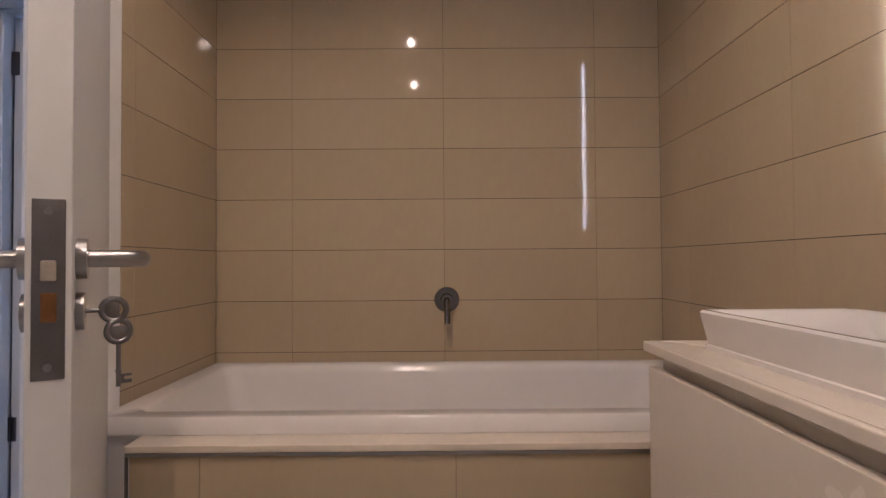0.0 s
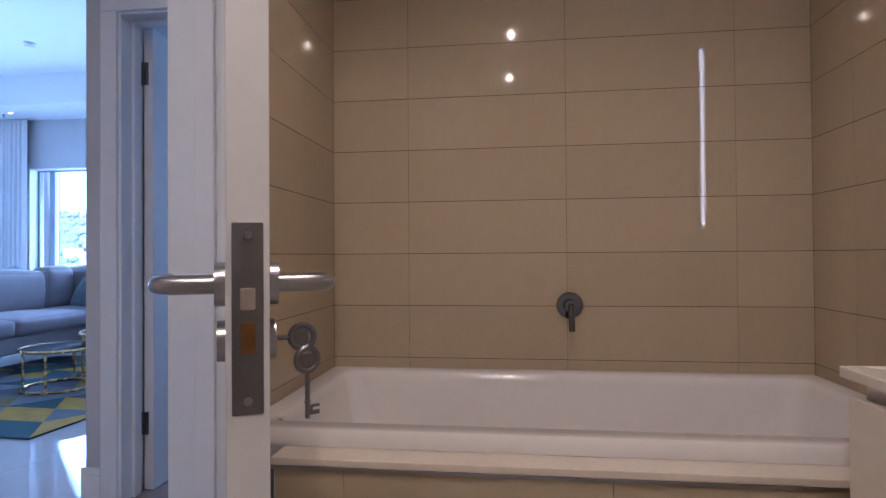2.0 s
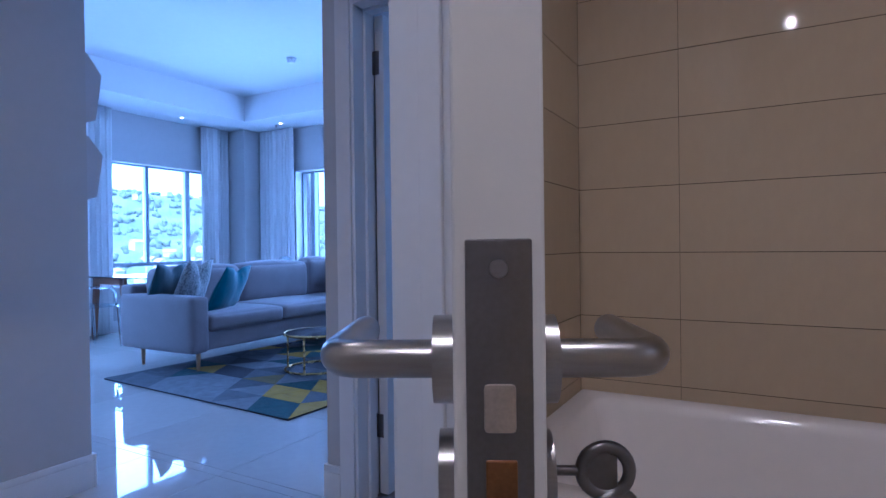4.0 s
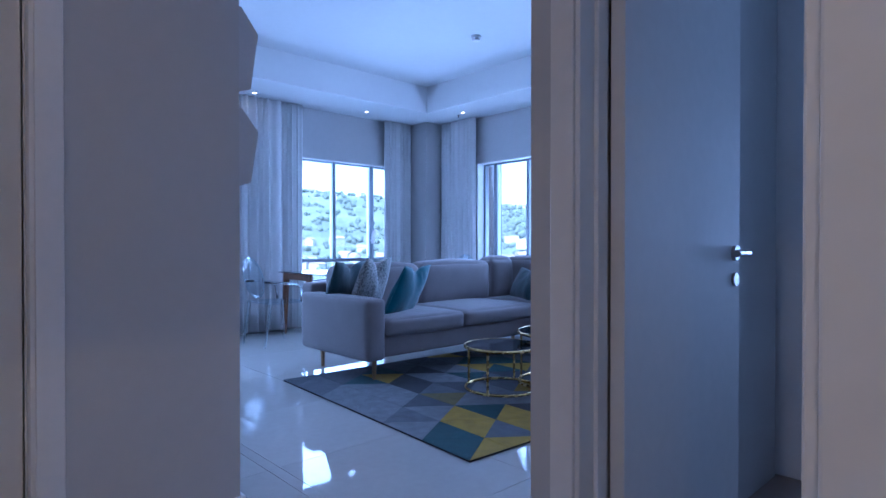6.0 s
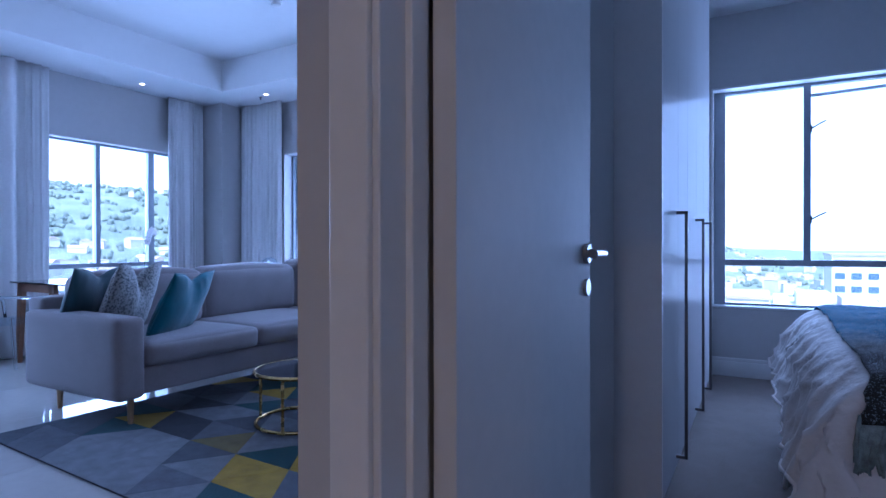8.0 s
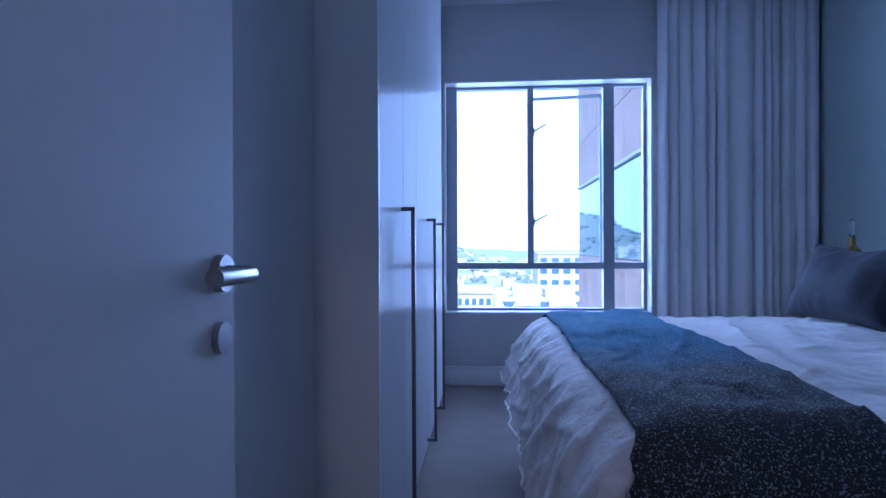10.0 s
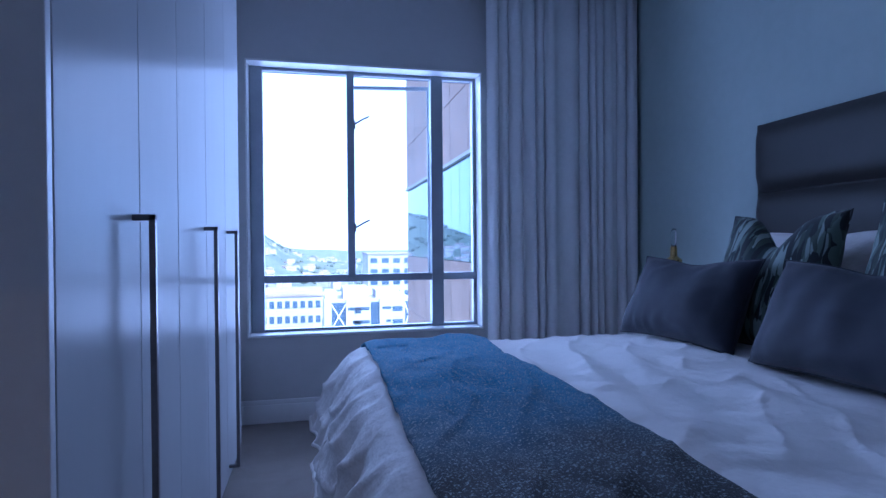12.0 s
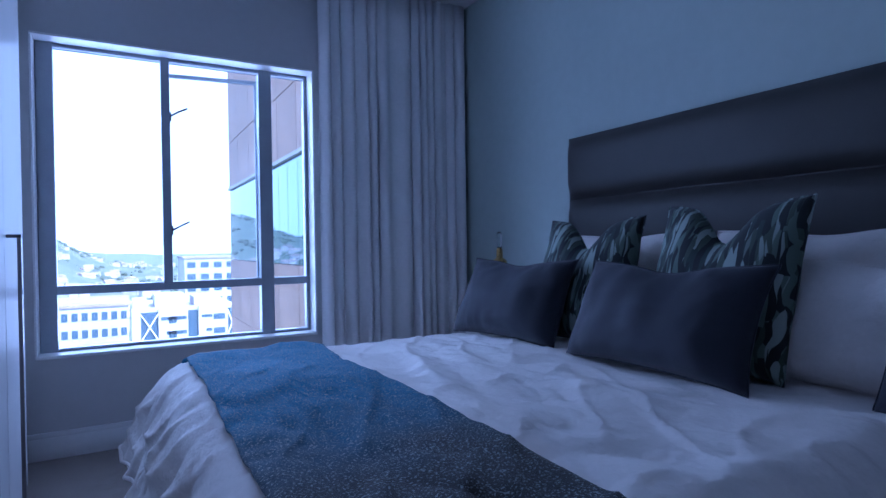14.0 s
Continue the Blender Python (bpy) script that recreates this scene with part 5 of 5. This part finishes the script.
for i in range(4200):
    az = rnd.choice((rnd.uniform(-100, -30), rnd.uniform(-100, -30), rnd.uniform(-45, 22)))
    d = 170 + 1300 * rnd.random() ** 1.2
    x, y = d * math.sin(radians(az)), d * math.cos(radians(az))
    z = height(x, y)
    if -2 < az < 14 and d < 150:
        continue
    if rnd.random() < (0.50 if z < -2 else 0.05):
        w, l, h = rnd.uniform(5, 9), rnd.uniform(6, 13), rnd.uniform(3.5, 6) * (1.6 if rnd.random() < 0.12 else 1)
        m = Matrix.Translation((x, y, z - 1)) @ Matrix.Rotation(rnd.uniform(0, 3), 4, "Z")
        houses.add(box_at(m, w, l, 0, h), BOX)
        if rnd.random() < 0.6:
            roofs.add(box_at(m, w + 0.8, l + 0.8, h, h + 1.8, 0.15), BOX)
        else:
            roofs.add(box_at(m, w + 0.4, l + 0.4, h, h + 0.4), BOX)
    else:
        for k in range(3):
            r = rnd.uniform(1.2, 2.8)
            p = Vector((x + rnd.uniform(-8, 8), y + rnd.uniform(-8, 8), 0))
            p.z = height(p.x, p.y) + r * 0.7
            trees.add([p + q * r * (1 + 0.8 * noise.noise((p + q * r) * 0.8)) for q in BALL_V], BALL_F)
tagged(houses.link("town_houses", M["stucco"]), "white and cream houses of the distant town", "houses", kind="stuff")
tagged(roofs.link("town_roofs", M["roof"]), "brown and grey roofs of the distant town", "roofs", kind="stuff")
tagged(trees.link("distant_trees", M["tree"], True), "scattered dark green trees on the hillside", "trees", kind="stuff")

# glowing dome added to brighten the hazy sky low over the land
haze = bpy.data.materials.new("sky_haze")
haze.use_nodes = True
hn = haze.node_tree.nodes
hn.remove(hn["Principled BSDF"])
em = hn.new("ShaderNodeEmission")
em.inputs["Color"].default_value, em.inputs["Strength"].default_value = (0.72, 0.87, 1.0, 1), 0.85
haze.node_tree.links.new(em.outputs["Emission"], hn["Material Output"].inputs["Surface"])
bm = bmesh.new()
def dome(u, v):
    a, e = radians(-150 + 220 * u), radians(-2.0 + 62 * v)
    return Vector((4400 * math.sin(a) * math.cos(e), 4400 * math.cos(a) * math.cos(e), 4400 * math.sin(e)))
sheet(bm, 44, 14, dome)
tagged(part("backdrop", bm, haze, smooth=180), "pale hazy sky over the town", kind="structure")


def block(label, x0, y0, x1, y1, top, floors, bays, wall, name="office_building"):
    """A block whose near side shows rows of windows."""
    b = thing(name, label, "building", (0, 0, 0))
    box_part("wall", wall, b, x0, y0, GZ - 2, x1, y1, top, 0)
    box_part("roof", M["roof"], b, x0 - 0.3, y0 - 0.3, top + 0.002, x1 + 0.3, y1 + 0.3, top + 0.5, 0)
    fh, bw = 3.2, (x1 - x0) / bays
    me = None
    for f in range(floors):
        for k in range(bays):
            if me is None:
                bmw = bmesh.new()
                solid(bmw, 0, -0.12, 0, bw * 0.62, 0.05, 1.5)
                wn_ob = part("window", bmw, M["darkglass"], b)
                me = wn_ob.data
            else:
                wn_ob = new("window", me)
                wn_ob.parent = b
            wn_ob.location = (x0 + bw * (k + 0.19), y0, top - fh * (f + 1) + 0.7)
    return b


def braced_office(x, y, top):
    """A white block with glazed bays, two of them crossed by steel braces, and slot windows in its pale panels."""
    b = thing("office_building", "white office block with slot windows and cross-braced glazed bays", "building", (x, y, 0))
    box_part("wall", M["stucco"], b, 0, 0.6, GZ - 2, 13.8, 18, top, 0)
    for x0, x1 in ((0, 1.1), (3.3, 7.1), (8.5, 12.5)):
        box_part("facade_panel", M["stucco"], b, x0, 0, GZ - 2, x1, 0.598, top + 0.25, 0)
    for x0, x1, crossed in ((1.1, 3.3, True), (7.1, 8.5, False), (12.5, 13.8, True)):
        box_part("glazed_bay", M["darkglass"], b, x0, 0.45, GZ - 2, x1, 0.599, top - 0.4, 0)
        for k in range(4 if crossed else 0):
            z1 = top - 0.6 - 3.9 * k
            bmw = bmesh.new()
            for p, q in (((x0, 0.32, z1), (x1, 0.32, z1 - 3.8)), ((x1, 0.32, z1), (x0, 0.32, z1 - 3.8))):
                rod(bmw, p, q, 0.09, seg=8)
            part("cross_brace", bmw, M["gloss_white"], b, "white steel cross brace", smooth=60)
    for k in range(6):
        z = top - 1.1 - 2.05 * k
        for x0, x1, h in ((3.6 + 0.7 * (k % 2), 6.9, 0.5), (4.6, 5.6, 0.95), (8.9 + 0.6 * (k % 2), 10.3, 0.42), (10.5, 12.1, 0.8)):
            box_part("window", M["darkglass"], b, x0, -0.06, z - h, x1, -0.001, z, 0)
    for x0, x1, h in ((3.0, 7.0, 1.8), (8.2, 11.2, 1.3), (0.2, 2.0, 1.2)):
        box_part("roof_plant_room", M["stucco"], b, x0, 2.5, top + 0.002, x1, 9, top + h, 0)
    return b


braced_office(0.2, 92, -7.3)
block("long white parliament-like office block with rows of windows", -12.5, 128, 0.2, 150, -9.5, 6, 8, M["stucco"])
block("pale tower block in the middle distance", 14, 170, 34, 190, -1.5, 8, 6, M["stucco"])
block("low pale block among the houses", -44, 150, -24, 168, -16, 4, 6, M["stucco"])

# the stone-clad wing of the neighbouring building
M["granite"] = material("pink_granite", (0.35, 0.225, 0.16), 0.7, vary=0.18, scale=0.9, bump=0.3, bump_scale=20, piece=0.12)
M["mirror_glass"] = material("tinted_curtain_glass", (0.11, 0.22, 0.30), 0.03, 0.85, vary=0.03, scale=0.4)
wing = thing("granite_building", "pink granite-clad building wing with a mirrored glass band", "building", (0, 0, 0))
box_part("core", M["grout"], wing, 4.05, 11, GZ, 14, 34.55, 24, 0)
me = {}
def clad(nm, y0, y1, z0, z1, mat, inset=0.0):
    k = (nm, round(y1 - y0, 3), round(z1 - z0, 3))
    if k not in me:
        bmw = bmesh.new()
        solid(bmw, 0, 0.02, 0.02, 0.06, y1 - y0 - 0.02, z1 - z0 - 0.02)
        ob = part(nm, bmw, mat, wing)
        me[k] = ob.data
    else:
        ob = new(nm, me[k])
        ob.parent = wing
    ob.location = (4.0 + inset, y0, z0)
for j in range(9):
    y0 = 11 + j * 2.616
    for z0, z1 in ((4.25, 6.6), (6.6, 10.2), (10.2, 13.8), (13.8, 17.4), (-2.4, 0.55), (-6, -2.4), (-9.6, -6), (-13.2, -9.6), (-16.8, -13.2)):
        clad("stone_panel", y0, y0 + 2.616, z0, z1, M["granite"])
    for q in range(2):
        clad("glass_pane", y0 + q * 1.308, y0 + (q + 1) * 1.308, 0.55, 4.25, M["mirror_glass"], 0.03)
box_part("ledge", M["stucco"], wing, 3.9, 11, 4.16, 4.02, 34.55, 4.28, 0)

pier = thing("brick_pier", "red brick pier outside the living room window", "pier", (0, 0, 0))
M["brick"] = material("red_brick", (0.36, 0.16, 0.11), 0.85, vary=0.25, scale=12, piece=0.25)
box_part("core", M["grout"], pier, -6.90, 7.25, -0.6, -6.615, 7.66, 3.2, 0)
bm = bmesh.new()
solid(bm, -0.105, -0.045, 0, 0.105, 0.045, 0.065, 0.004, 1)
first = part("brick", bm, M["brick"], pier)
first.location = (-6.76, 7.245, -0.6)
for r in range(50):
    for k in range(2):
        b = first if r == k == 0 else new("brick", first.data)
        b.parent = pier
        b.location = (-6.825 + 0.215 * k - (0.1 if r % 2 else 0) * (1 if k else 0), 7.215, -0.6 + r * 0.075)

# ---- pieces of walls and floors ----
structure("grout_bed", M["grout"], [(-0.6845, 2.2318, 0, 1.0965, 2.2375, 2.49), (-0.6845, 1.56, 0, -0.6788, 2.2315, 2.49), (1.0908, -1.0, 0, 1.0965, 2.2315, 2.49)], "dark grout between the wall tiles")
tile_pieces(wall_bath_north, 2.238, "x", -1, [-0.677, -0.376, 0.226, 0.831, 1.089], COURSES)
tile_pieces(wall_bath_west, -0.685, "y", 1, [1.56, 1.63, 2.23], COURSES)
tile_pieces(wall_bath_east, 1.097, "y", -1, [-1.0, -0.42, 0.18, 0.78, 1.38, 1.98, 2.23], COURSES)


def floor_pieces(parent, x0, x1, y0, y1, step, ox, oy):
    me = {}
    xs = [x0] + [ox + i * step for i in range(-20, 20) if x0 + 0.05 < ox + i * step < x1 - 0.05] + [x1]
    ys = [y0] + [oy + i * step for i in range(-20, 20) if y0 + 0.05 < oy + i * step < y1 - 0.05] + [y1]
    for a, b in zip(xs, xs[1:]):
        for c, d in zip(ys, ys[1:]):
            w, h = round(b - a - 0.002, 4), round(d - c - 0.002, 4)
            if (w, h) not in me:
                bm = bmesh.new()
                solid(bm, -w / 2, -h / 2, -0.004, w / 2, h / 2, 0.0, 0.0006, 1)
                me[w, h] = bpy.data.meshes.new("floor_tile")
                bm.to_mesh(me[w, h])
                bm.free()
                me[w, h].materials.append(M["floor_tile"])
            ob = new("floor_tile", me[w, h])
            ob.parent = parent
            ob.location = ((a + b) / 2, (c + d) / 2, 0)


floor_pieces(floor, -7.40, -1.775, 2.26, 6.80, 0.9, -3.3, 2.2)
floor_pieces(floor, -7.40, -2.95, -3.0, 2.26, 0.9, -3.3, 2.2)
floor_pieces(floor, -2.95, -0.69, -1.7, 2.26, 0.9, -3.3, 2.2)
floor_pieces(floor, -0.69, 1.09, -1.7, 2.23, 0.6, -0.4, 0.2)
